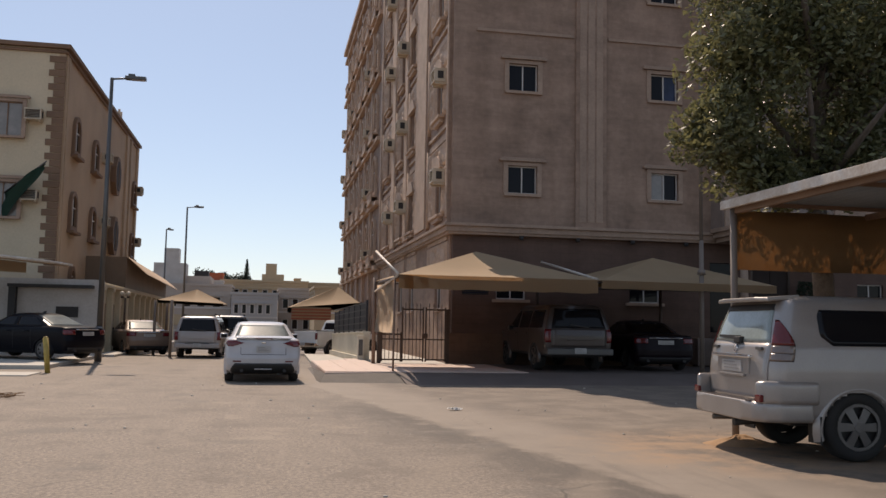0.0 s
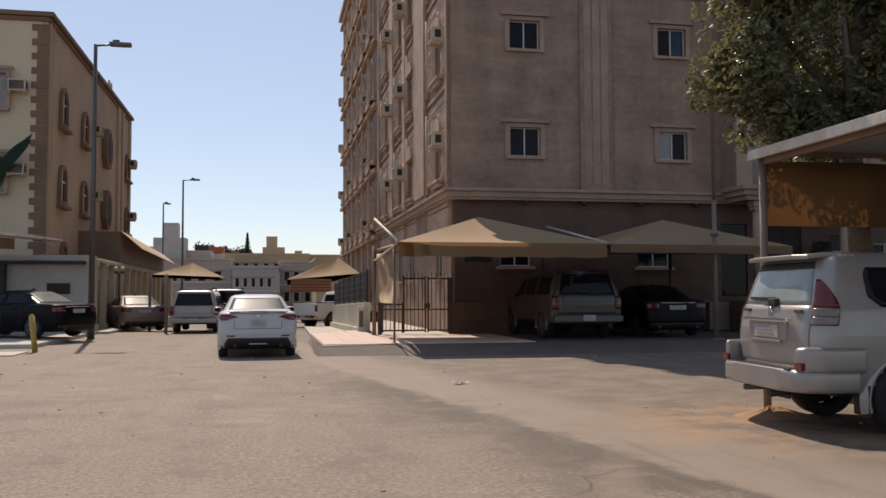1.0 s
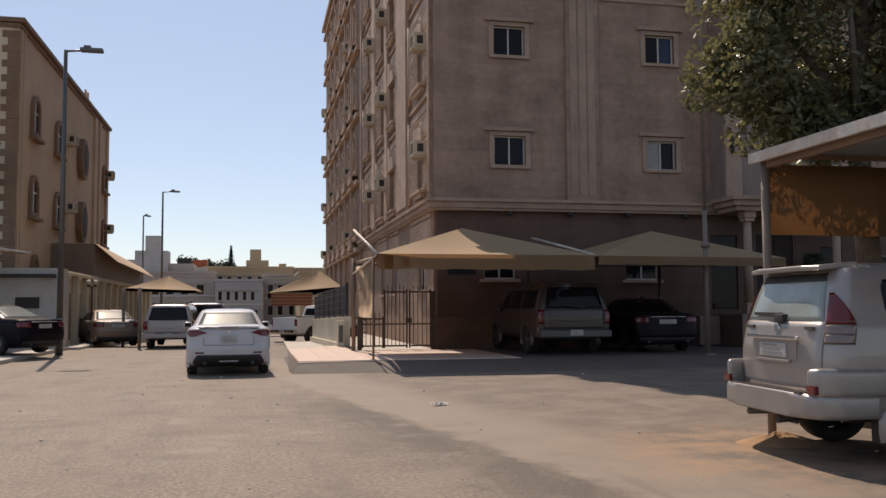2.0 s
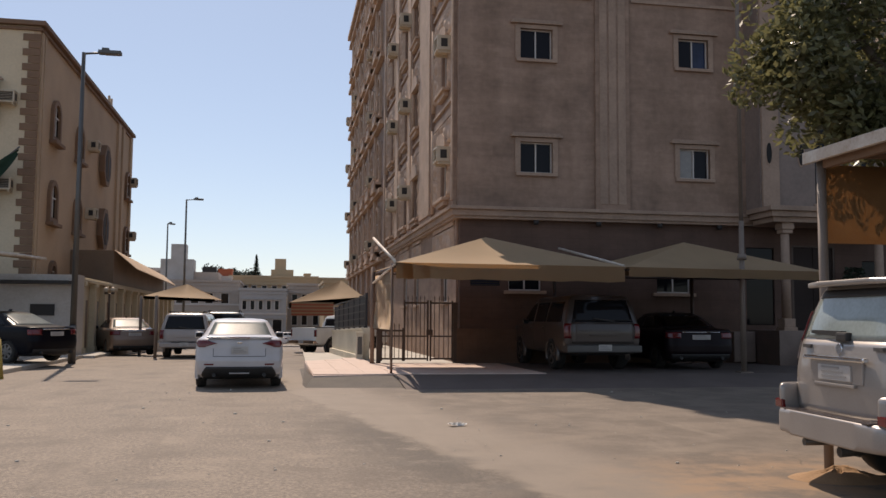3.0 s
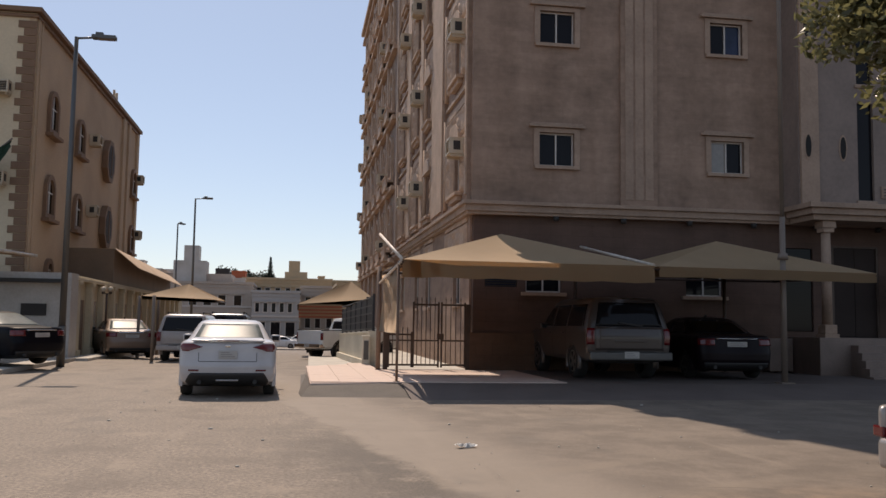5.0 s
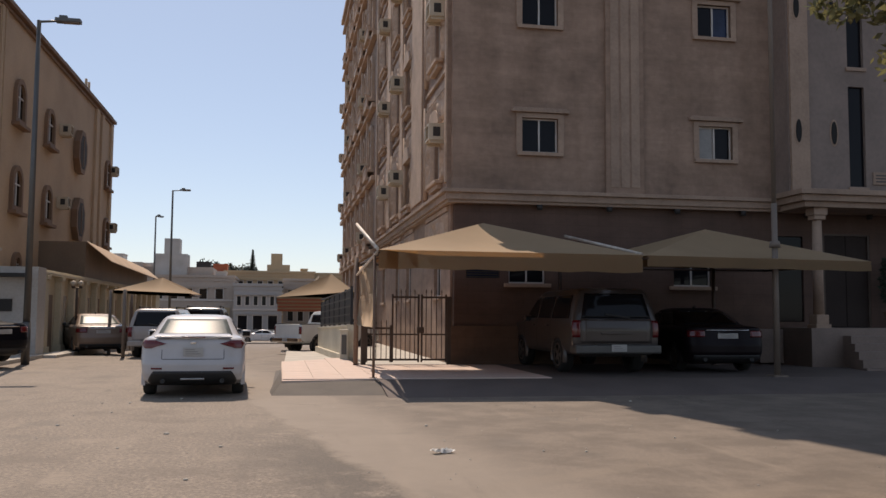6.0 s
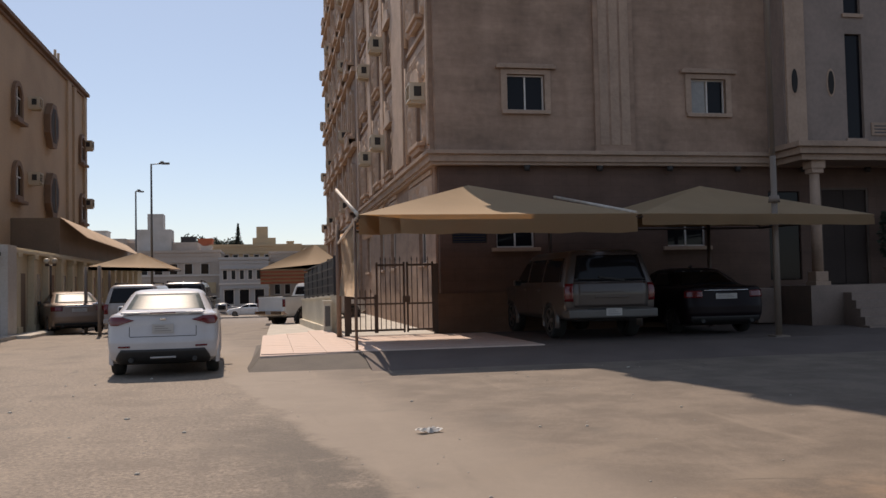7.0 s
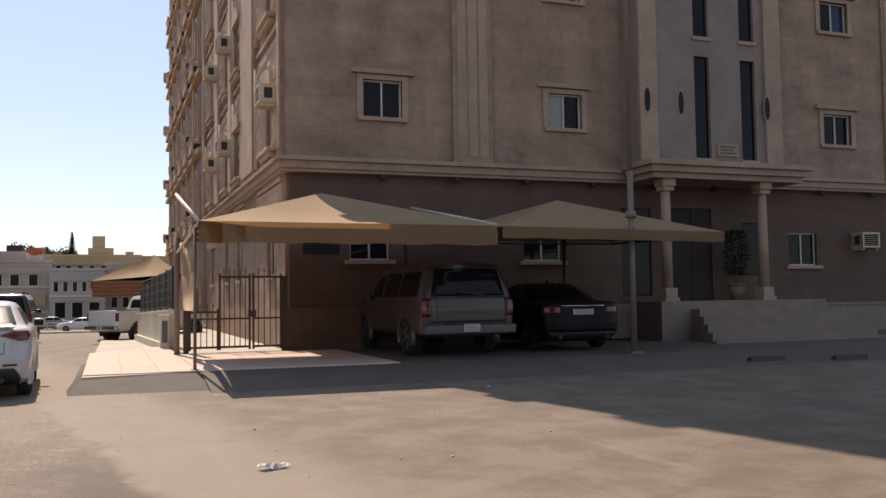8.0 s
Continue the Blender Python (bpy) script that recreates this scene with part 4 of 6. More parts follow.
# ---- paved corner in front of the apartments ----
def build_corner():
    # slab colour is darkened for the shade lying on this pavement
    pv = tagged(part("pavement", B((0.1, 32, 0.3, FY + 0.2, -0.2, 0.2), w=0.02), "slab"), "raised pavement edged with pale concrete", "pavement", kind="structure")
    # the corner slab under the pink pavers, its far edge running slantwise
    part("corner_slab", prism(bmesh.new(), [(-1.76, 0.22, 0.198), (0.1, 0.5, 0.198), (0.1, 9.3, 0.198), (-1.76, 7.2, 0.198)], (0, 0, -0.4)), "paver", pv)
    tagged(part("pavement", prism(bmesh.new(), [(-1.7, 7.3, 0.1), (0.1, 9.32, 0.1), (-0.1, 16.3, 0.1), (-1.55, 17.0, 0.1)], (0, 0, -0.4)), "kerb"), "pale pavement strip along the low wall", "pavement", kind="structure")
    # tarred fillets that lead from the road up to the slabs
    bm = bmesh.new()
    v = [bm.verts.new(p) for p in ((-1.95, -0.75, -0.01), (0.1, -0.9, -0.01), (0.1, 0.49, 0.19), (-1.765, 0.21, 0.165), (-2.0, 0.2, -0.01), (-1.765, 6.5, 0.03), (-1.95, 6.5, -0.01), (0.1, 0.49, -0.05), (-1.765, 0.21, -0.05), (-1.765, 6.5, -0.05))]
    for q in ((0, 1, 2, 3), (0, 3, 4), (4, 3, 5, 6), (1, 7, 2), (0, 8, 7, 1), (3, 2, 7, 8), (3, 8, 9, 5), (0, 4, 6, 9, 8), (5, 9, 6)):
        bm.faces.new([v[i] for i in q])
    tagged(part("ramp", bm, "tar"), "dark tarred fillet from the road up to the pavement", "pavement", kind="structure")
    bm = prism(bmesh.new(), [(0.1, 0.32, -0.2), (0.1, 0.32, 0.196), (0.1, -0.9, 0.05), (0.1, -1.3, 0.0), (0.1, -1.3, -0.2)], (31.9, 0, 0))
    tagged(part("ramp", bm, "slab"), "worn concrete apron sloping from the pavement to the road, darkened for shade", "pavement", kind="structure")
    tagged(part("yard", B((0.25, LX, FY + 0.2, 24, -0.3, 0.197)), "kerb"), "concrete side yard behind the gate", "pavement", kind="structure")
    return pv


PAVE = build_corner()


def build_low_wall():
    b = thing("garden_wall", "low beige wall topped with dark steel fence panels", "wall")

    def at(k):
        """Foot of the wall, its top and the fence's top, k from the near to the far end."""
        return 0.08 - 0.5 * k, 8.45 + 7.75 * k, 1.12 - 0.17 * k, 2.28 - 0.36 * k

    def slab(k0, k1, x0, x1, zs):
        bm = bmesh.new()
        q = []
        for k in (k0, k1):
            x, y, _, _ = at(k)
            lo, hi = zs(k)
            q += [(x + x0, y, lo), (x + x1, y, lo), (x + x1, y, hi), (x + x0, y, hi)]
        v = [bm.verts.new(p) for p in q]
        for f in ((0, 1, 2, 3), (7, 6, 5, 4), (0, 4, 5, 1), (1, 5, 6, 2), (2, 6, 7, 3), (3, 7, 4, 0)):
            bm.faces.new([v[i] for i in f])
        return bm

    part("wall", slab(0, 1, 0, 0.22, lambda k: (-0.3, at(k)[2])), "beigewall", b)
    part("coping", slab(0, 1, -0.04, 0.26, lambda k: (at(k)[2], at(k)[2] + 0.06)), "beigewall", b)
    part("footing", slab(0, 1, -0.1, 0.0, lambda k: (-0.2, 0.3)), "beigewall", b)
    n = 6
    for i in range(n):
        k0, k1 = i / n + 0.004, (i + 1) / n - 0.004
        p = part("fence_panel", slab(k0, k1, 0.1, 0.13, lambda k: (at(k)[2] + 0.1, at(k)[3] - 0.04)), "black", b)
        for j in range(5):
            part("rail", slab(k0, k1, 0.07, 0.1, lambda k: (at(k)[2] + 0.12 + j * 0.23, at(k)[2] + 0.155 + j * 0.23)), "grey_steel", p)
    for i in range(n + 1):
        k = min(i / n, 0.994)
        part("post", slab(k, k + 0.006, 0.08, 0.15, lambda q: (at(q)[2] + 0.06, at(q)[3])), "black", b)
    part("meter_cabinet", B((-0.14, 0.08, 8.2, 8.44, 0.15, 1.0), (-0.16, 0.1, 8.18, 8.46, 1.0, 1.05), w=0.015), "beigewall", b)
    part("meter_door", B((-0.1, 0.04, 8.185, 8.2, 0.35, 0.9), w=0.004), "grey_steel", b)


build_low_wall()


def build_gate():
    g = thing("metal_gate", "dark brown iron double gate with spiked bars, closed", "gate")
    y, z0 = FY + 0.05, 0.26
    for x, h in ((0.28, 2.7), (2.5, 1.95)):
        part("gate_post", B((x - 0.06, x + 0.06, y - 0.06, y + 0.06, 0.2, h)), "iron", g)
    for x0, x1, top in ((0.34, 1.0, 1.2), (1.0, 1.72, 2.0), (1.76, 2.44, 2.0)):
        f = part("gate_leaf", B((x0, x1, y - 0.02, y + 0.02, z0 + 0.04, z0 + 0.09), (x0, x1, y - 0.02, y + 0.02, top - 0.1, top - 0.05), (x0, x1, y - 0.02, y + 0.02, 0.95, 0.99),
                                (x0, x0 + 0.045, y - 0.025, y + 0.025, z0, top), (x1 - 0.045, x1, y - 0.025, y + 0.025, z0, top)), "iron", g)
        n = int((x1 - x0) / 0.115)
        for k in range(1, n):
            x = x0 + (x1 - x0) * k / n
            bm = rod(bmesh.new(), (x, y, z0 + 0.05), (x, y, top + 0.05), 0.011, seg=6)
            rod(bm, (x, y, top + 0.05), (x, y, top + 0.14), 0.018, 0.002, seg=6)
            part("bar", bm, "iron", f)
    part("lock_box", B((1.66, 1.84, y - 0.05, y + 0.05, 1.0, 1.16), w=0.008), "iron", g)


build_gate()


# ---- tensioned shade canopies ----
def sail(bm, corners, peak, n=12, sag=0.16):
    """Four bowed triangles from the eaves to the peak, with edges that curve inwards."""
    c = [Vector(p) for p in corners]
    top = Vector(peak)
    mid = sum(c, Vector()) / 4
    for s in range(4):
        a, b = c[s], c[(s + 1) % 4]
        rows = []
        for i in range(n + 1):
            t = i / n
            row = []
            for j in range(n + 1):
                u = j / n
                e = a.lerp(b, u)
                bow = math.sin(math.pi * u) * (1 - t)
                e = e.lerp(Vector((mid.x, mid.y, e.z)), 0.05 * bow)
                p = e.lerp(top, t)
                p.z -= sag * math.sin(math.pi * t) * (1.0 - abs(2 * u - 1) ** 1.5)
                row.append(p)
            rows.append(row)
        vs = [[bm.verts.new(p) for p in row] for row in rows[:-1]] + [[bm.verts.new(top)]]
        for i in range(n):
            for j in range(n):
                if i == n - 1:
                    bm.faces.new((vs[i][j], vs[i][j + 1], vs[n][0]))
                else:
                    bm.faces.new((vs[i][j], vs[i][j + 1], vs[i + 1][j + 1], vs[i + 1][j]))
    bmesh.ops.remove_doubles(bm, verts=bm.verts, dist=0.002)
    bmesh.ops.recalc_face_normals(bm, faces=bm.faces)
    bmesh.ops.solidify(bm, geom=list(bm.faces), thickness=0.008)
    return bm


def valance(a, b, drop, n=14):
    bm = bmesh.new()
    a, b = Vector(a), Vector(b)
    top, bot = [], []
    for i in range(n + 1):
        p = a.lerp(b, i / n)
        top.append(bm.verts.new(p)), bot.append(bm.verts.new(p - Vector((0, 0, drop * (1 + 0.04 * math.sin(i * 2.1))))))
    for i in range(n):
        bm.faces.new((top[i], top[i + 1], bot[i + 1], bot[i]))
    bmesh.ops.solidify(bm, geom=list(bm.faces), thickness=0.006)
    return bm


def canopy(label, corners, peak, posts, group, drop=0.36, struts=(), sides=((0, 1),), cloth="cloth", foot=0.215, hang=None):
    c = thing("shade_canopy", label, "canopy", group=group)
    part("cloth", sail(bmesh.new(), corners, peak), cloth, c)
    for i, j in sides:
        part("valance", valance(corners[i], corners[j], drop), cloth, c)
    bm = bmesh.new()
    for i in range(4):
        rod(bm, Vector(corners[i]).lerp(Vector(corners[(i + 2) % 4]), 0.012) - Vector((0, 0, 0.06)), Vector(corners[(i + 1) % 4]).lerp(Vector(corners[(i + 3) % 4]), 0.012) - Vector((0, 0, 0.06)), 0.028, seg=8)
    part("frame", bm, "iron", c)
    for p in corners:
        part("rafter", rod(bmesh.new(), Vector(p) - Vector((0, 0, 0.06)), Vector(peak) - Vector((0, 0, 0.12)), 0.022, seg=6), "iron", c)
    for x, y, z, r, mt in posts:
        part("post", rod(bmesh.new(), (x, y, foot), (x, y, z), r, seg=12), mt, c)
        part("base_plate", B((x - 0.07, x + 0.07, y - 0.07, y + 0.07, foot - 0.01, foot + 0.012)), mt, c)
    for a, b, r in struts:
        part("strut", rod(bmesh.new(), a, b, r), "white_steel", c)
    if hang:
        bm = bmesh.new()
        x, y0, y1, z0, z1 = hang
        n = 10
        vs = [[bm.verts.new((x + 0.05 * math.sin(i * 1.3 + j), y0 + (y1 - y0) * i / n, z1 + (z0 - z1) * j / 4)) for j in range(5)] for i in range(n + 1)]
        for i in range(n):
            for j in range(4):
                bm.faces.new((vs[i][j], vs[i + 1][j], vs[i + 1][j + 1], vs[i][j + 1]))
        bmesh.ops.solidify(bm, geom=list(bm.faces), thickness=0.008)
        part("side_curtain", bm, "curtaincloth", c, "pale beige cloth side curtain", smooth=True)
    return c


canopy("tan cloth pyramid car shade with a deep hem, over the pavement", [(0.03, 0.0, 2.72), (5.35, -0.2, 2.7), (5.35, 5.2, 2.78), (0.05, 5.2, 2.78)], (2.95, 3.75, 3.69),
       [(0.02, 0.62, 2.72, 0.028, "rustpost"), (0.05, 5.2, 2.9, 0.06, "rustpost"), (5.35, 5.2, 2.9, 0.05, "iron")], "car shades",
       struts=[((0.0, 0.0, 2.74), (-0.03, 4.4, 3.65), 0.035), ((5.35, -0.15, 2.72), (5.3, 4.6, 3.5), 0.035), ((0.03, 0.05, 2.7), (0.05, 5.2, 2.45), 0.03)],
       hang=(0.1, 1.3, 5.1, 1.2, 2.62))
canopy("shaded tan cloth pyramid car shade, over a parked dark saloon", [(5.45, -0.2, 2.7), (11.07, 0.6, 2.72), (11.07, 5.0, 2.78), (5.45, 5.2, 2.78)], (8.77, 3.87, 3.69),
       [(9.5, 4.9, 2.9, 0.05, "iron")], "car shades", drop=0.22,
       struts=[((11.05, 0.9, 2.74), (11.0, 4.8, 3.35), 0.035)])


# ---- cars ----
def lerp_profile(keys, s):
    for (s0, *a), (s1, *b) in zip(keys, keys[1:]):
        if s <= s1:
            t = 0 if s1 == s0 else (s - s0) / (s1 - s0)
            return [p + (q - p) * t for p, q in zip(a, b)]
    return list(keys[-1][1:])


def shell(keys, p):
    """A car's skin from level outlines. keys: height, tail, nose, half width, rounding of the tail and of the nose."""
    def rear(a, z):
        """a from -1 to 1 sweeps round the tail from flank to flank."""
        yr, yf, w, dr, df = lerp_profile(keys, z)
        th = a * math.pi / 2
        return Vector((math.copysign(w * abs(math.sin(th)) ** (2 / p), a), yr + dr * (1 - max(math.cos(th), 0.0) ** (2 / p)), z))

    def back(x, z):
        yr, yf, w, dr, df = lerp_profile(keys, z)
        return Vector((x, yr + dr * (1 - max(1 - min(abs(x) / w, 1.0) ** p, 0.0) ** (1 / p)), z))

    def flank(sx):
        def at(y, z):
            yr, yf, w, dr, df = lerp_profile(keys, z)
            t = max((yr + dr - y) / dr, (y - yf + df) / df, 0.0)
            return Vector((sx * w * max(1 - min(t, 1.0) ** p, 0.0) ** (1 / p), y, z))
        return at

    def nose(x, z):
        yr, yf, w, dr, df = lerp_profile(keys, z)
        return Vector((x, yf - df * (1 - max(1 - min(abs(x) / w, 1.0) ** p, 0.0) ** (1 / p)), z))

    def body():
        bm = bmesh.new()
        zs = {k[0] for k in keys}
        for (a, *_), (b, *_) in zip(keys, keys[1:]):
            n = max(1, round((b - a) / 0.035))
            zs |= {round(a + (b - a) * i / n, 4) for i in range(n + 1)}
        rings = []
        for z in sorted(zs):
            yr, yf, w, dr, df = lerp_profile(keys, z)
            q = [rear(-1 + i / 12, z) for i in range(25)]
            y0, y1 = yr + dr, max(yf - df, yr + dr + 0.02)
            q += [Vector((w, y0 + (y1 - y0) * i / 44, z)) for i in range(1, 44)]
            for i in range(21):
                th = math.pi / 2 * (1 - i / 10)
                q.append(Vector((math.copysign(w * abs(math.sin(th)) ** (2 / p), th) if i != 10 else 0.0, y1 + df * max(math.cos(th), 0.0) ** (2 / p), z)))
            q += [Vector((-w, y1 + (y0 - y1) * i / 44, z)) for i in range(1, 44)]
            rings.append([bm.verts.new(v) for v in q])
        k = len(rings[0])
        for a, b in zip(rings, rings[1:]):
            for i in range(k):
                bm.faces.new((a[i], a[(i + 1) % k], b[(i + 1) % k], b[i])).smooth = True
        bm.faces.new(rings[0]), bm.faces.new(rings[-1])
        return bm

    return {"rear": rear, "back": back, "left": flank(-1), "right": flank(1), "nose": nose, "body": body}


def patch(name, at, u0, u1, z0, z1, material, parent, off=0.006, n=10, rows=8):
    """A piece of the skin, raised by off. u0 and u1 may be functions of the height."""
    lo, hi = (u0 if callable(u0) else lambda z: u0), (u1 if callable(u1) else lambda z: u1)
    bm = bmesh.new()
    grid = []
    for j in range(rows + 1):
        z = z0 + (z1 - z0) * j / rows
        row = []
        for i in range(n + 1):
            u = lo(z) + (hi(z) - lo(z)) * i / n
            c = at(u, z)
            nr = (at(u + 0.01, z) - at(u - 0.01, z)).cross(at(u, z + 0.01) - at(u, z - 0.01)).normalized()
            out = Vector((c.x, c.y - 2.2, 0.3))
            if nr.dot(out) < 0:
                nr = -nr
            row.append((c + nr * off, c - nr * 0.02))
        grid.append(row)
    top = [[bm.verts.new(a) for a, b in row] for row in grid]
    for a, b in zip(top, top[1:]):
        for i in range(n):
            bm.faces.new((a[i], a[i + 1], b[i + 1], b[i])).smooth = True
    rim = [(0, i) for i in range(n)] + [(j, n) for j in range(rows)] + [(rows, i) for i in range(n, 0, -1)] + [(j, 0) for j in range(rows, 0, -1)]
    low = [bm.verts.new(grid[j][i][1]) for j, i in rim]
    for q in range(len(rim)):
        r = (q + 1) % len(rim)
        bm.faces.new((top[rim[q][0]][rim[q][1]], top[rim[r][0]][rim[r][1]], low[r], low[q]))
    return part(name, bm, material, parent)


def wheel(parent, x, y, r, w, side, spokes=6):
    m = pose(x, y, r, 0, 0, 0 if side > 0 else 180)
    bm = bmesh.new()
    prof = [(-w / 2, r * 0.66), (-w / 2, r * 0.9), (-w * 0.38, r * 0.985), (0, r), (w * 0.38, r * 0.985), (w / 2, r * 0.9), (w / 2, r * 0.66)]
    n = 28
    rings = [[bm.verts.new((px, pr * math.cos(math.tau * k / n), pr * math.sin(math.tau * k / n))) for px, pr in prof] for k in range(n)]
    for k in range(n):
        a, b = rings[k], rings[(k + 1) % n]
        for i in range(len(prof)):
            f = bm.faces.new((a[i], a[(i + 1) % len(prof)], b[(i + 1) % len(prof)], b[i]))
            f.smooth = True
    t = part("wheel", bm, "tyre", parent, m=m)
    bm = bmesh.new()
    rod(bm, (w * 0.2, 0, 0), (w * 0.24, 0, 0), r * 0.63, seg=24)
    part("brake_disc", bm, "trimblack", t)
    bm = bmesh.new()
    for k in range(n):
        a0, a1 = math.tau * k / n, math.tau * (k + 1) / n
        for q0, q1 in ((0.58, 0.68),):
            q = [(w * 0.42, r * q0 * math.cos(a0), r * q0 * math.sin(a0)), (w * 0.42, r * q1 * math.cos(a0), r * q1 * math.sin(a0)), (w * 0.42, r * q1 * math.cos(a1), r * q1 * math.sin(a1)), (w * 0.42, r * q0 * math.cos(a1), r * q0 * math.sin(a1))]
            prism(bm, q, (w * 0.08, 0, 0))
    for k in range(spokes):
        a = math.tau * k / spokes
        d, e = Vector((0, math.cos(a), math.sin(a))), Vector((0, -math.sin(a), math.cos(a)))
        q = [Vector((w * 0.42, 0, 0)) + d * r * 0.12 + e * r * 0.1, Vector((w * 0.38, 0, 0)) + d * r * 0.6 + e * r * 0.13, Vector((w * 0.38, 0, 0)) + d * r * 0.6 - e * r * 0.13, Vector((w * 0.42, 0, 0)) + d * r * 0.12 - e * r * 0.1]
        prism(bm, q, (w * 0.07, 0, 0))
    rod(bm, (w * 0.4, 0, 0), (w * 0.52, 0, 0), r * 0.17, r * 0.14, seg=14)
    part("rim", bm, "rim", t)


def cut_arches(bm, ys, r, w):
    """Round wheel openings through the flanks."""
    for y in ys:
        kill = [f for f in bm.faces if len(f.verts) == 4 and abs(f.calc_center_median().x) > w * 0.5 and (f.calc_center_median().y - y) ** 2 + (f.calc_center_median().z - r * 0.9) ** 2 < (r * 1.12) ** 2]
        bmesh.ops.delete(bm, geom=kill, context="FACES")
    return bm


def arch_flare(parent, y, r, x, side, material, t=0.07):
    bm = bmesh.new()
    n = 22
    prof = ((-0.03, -0.09), (0.0, 0.02), (t * 0.35, 0.04), (t * 0.8, 0.02), (t * 1.3, -0.03))
    rings = []
    for k in range(n + 1):
        a = math.pi * (-0.08 + 1.16 * k / n)
        rings.append([bm.verts.new((x + side * o, y + (r * 1.1 + d) * math.cos(a), r * 0.9 + (r * 1.1 + d) * math.sin(a))) for d, o in prof])
    for p, q in zip(rings, rings[1:]):
        for i in range(len(prof) - 1):
            bm.faces.new((p[i], p[i + 1], q[i + 1], q[i])).smooth = True
    part("wheel_arch", bm, material, parent)


def base_car(name, label, m, col, keys, p, axles, r, tw, mirror, flare=None, spokes=6):
    """The skin, wheels, underside and mirrors that all cars share."""
    c = thing(name, label, "car", m, "parked cars")
    s = shell(keys, p)
    W, L = max(k[3] for k in keys), max(k[2] for k in keys)
    body = part("body", cut_arches(s["body"](), axles, r, W), col, c)
    body.data.set_sharp_from_angle(angle=radians(38))
    part("underside", B((-W * 0.7, W * 0.7, 0.35, L - 0.45, r * 0.75 + 0.08 * (r > 0.36), 0.6), w=0.03), "trimblack", c)
    for y in axles:
        part("wheel_well", B((-W * 0.88, W * 0.88, y - r * 1.15, y + r * 1.15, 0.5, 2.05 * r + 0.04)), "trimblack", c)
        for side in (-1, 1):
            wheel(c, side * (W - tw / 2 - 0.015), y, r, tw, side, spokes)
            arch_flare(c, y, r, side * (W - 0.035), side, flare or col, 0.075 if flare else 0.055)
    y, z = mirror
    for side in (-1, 1):
        q = part("mirror", B((side * (W + 0.03) - 0.1, side * (W + 0.03) + 0.1, y, y + 0.13, z, z + 0.15), w=0.04), col, c, smooth=True)
        part("mirror_glass", B((side * (W + 0.03) - 0.075, side * (W + 0.03) + 0.075, y - 0.006, y + 0.002, z + 0.03, z + 0.12)), "tint", q)
    return c, s


def plate(c, y, z, w=0.34, h=0.15):
    p = part("number_plate", B((-w / 2, w / 2, y - 0.02, y, z, z + h), w=0.005), "plate", c)
    for k in range(3):
        part("bar", B((-w * 0.38, w * 0.38 - 0.05 * k, y - 0.024, y - 0.021, z + 0.03 + k * 0.037, z + 0.045 + k * 0.037)), "faint_ink", p)


def side_glass(c, s, z0, z1, spans, glass="tint"):
    for side in ("left", "right"):
        for lo, hi in spans:
            patch("side_window", s[side], lo, hi, z0, z1, glass, c, 0.004)


def seams(c, s, ys, z0, z1, handles, hz, material):
    for side in ("left", "right"):
        for y in ys:
            patch("door_seam", s[side], y, y + 0.012, z0, z1, "trimblack", c, 0.002, 1, 12)
        for y in handles:
            patch("door_handle", s[side], y, y + 0.2, hz, hz + 0.035, material, c, 0.03, 4, 2)


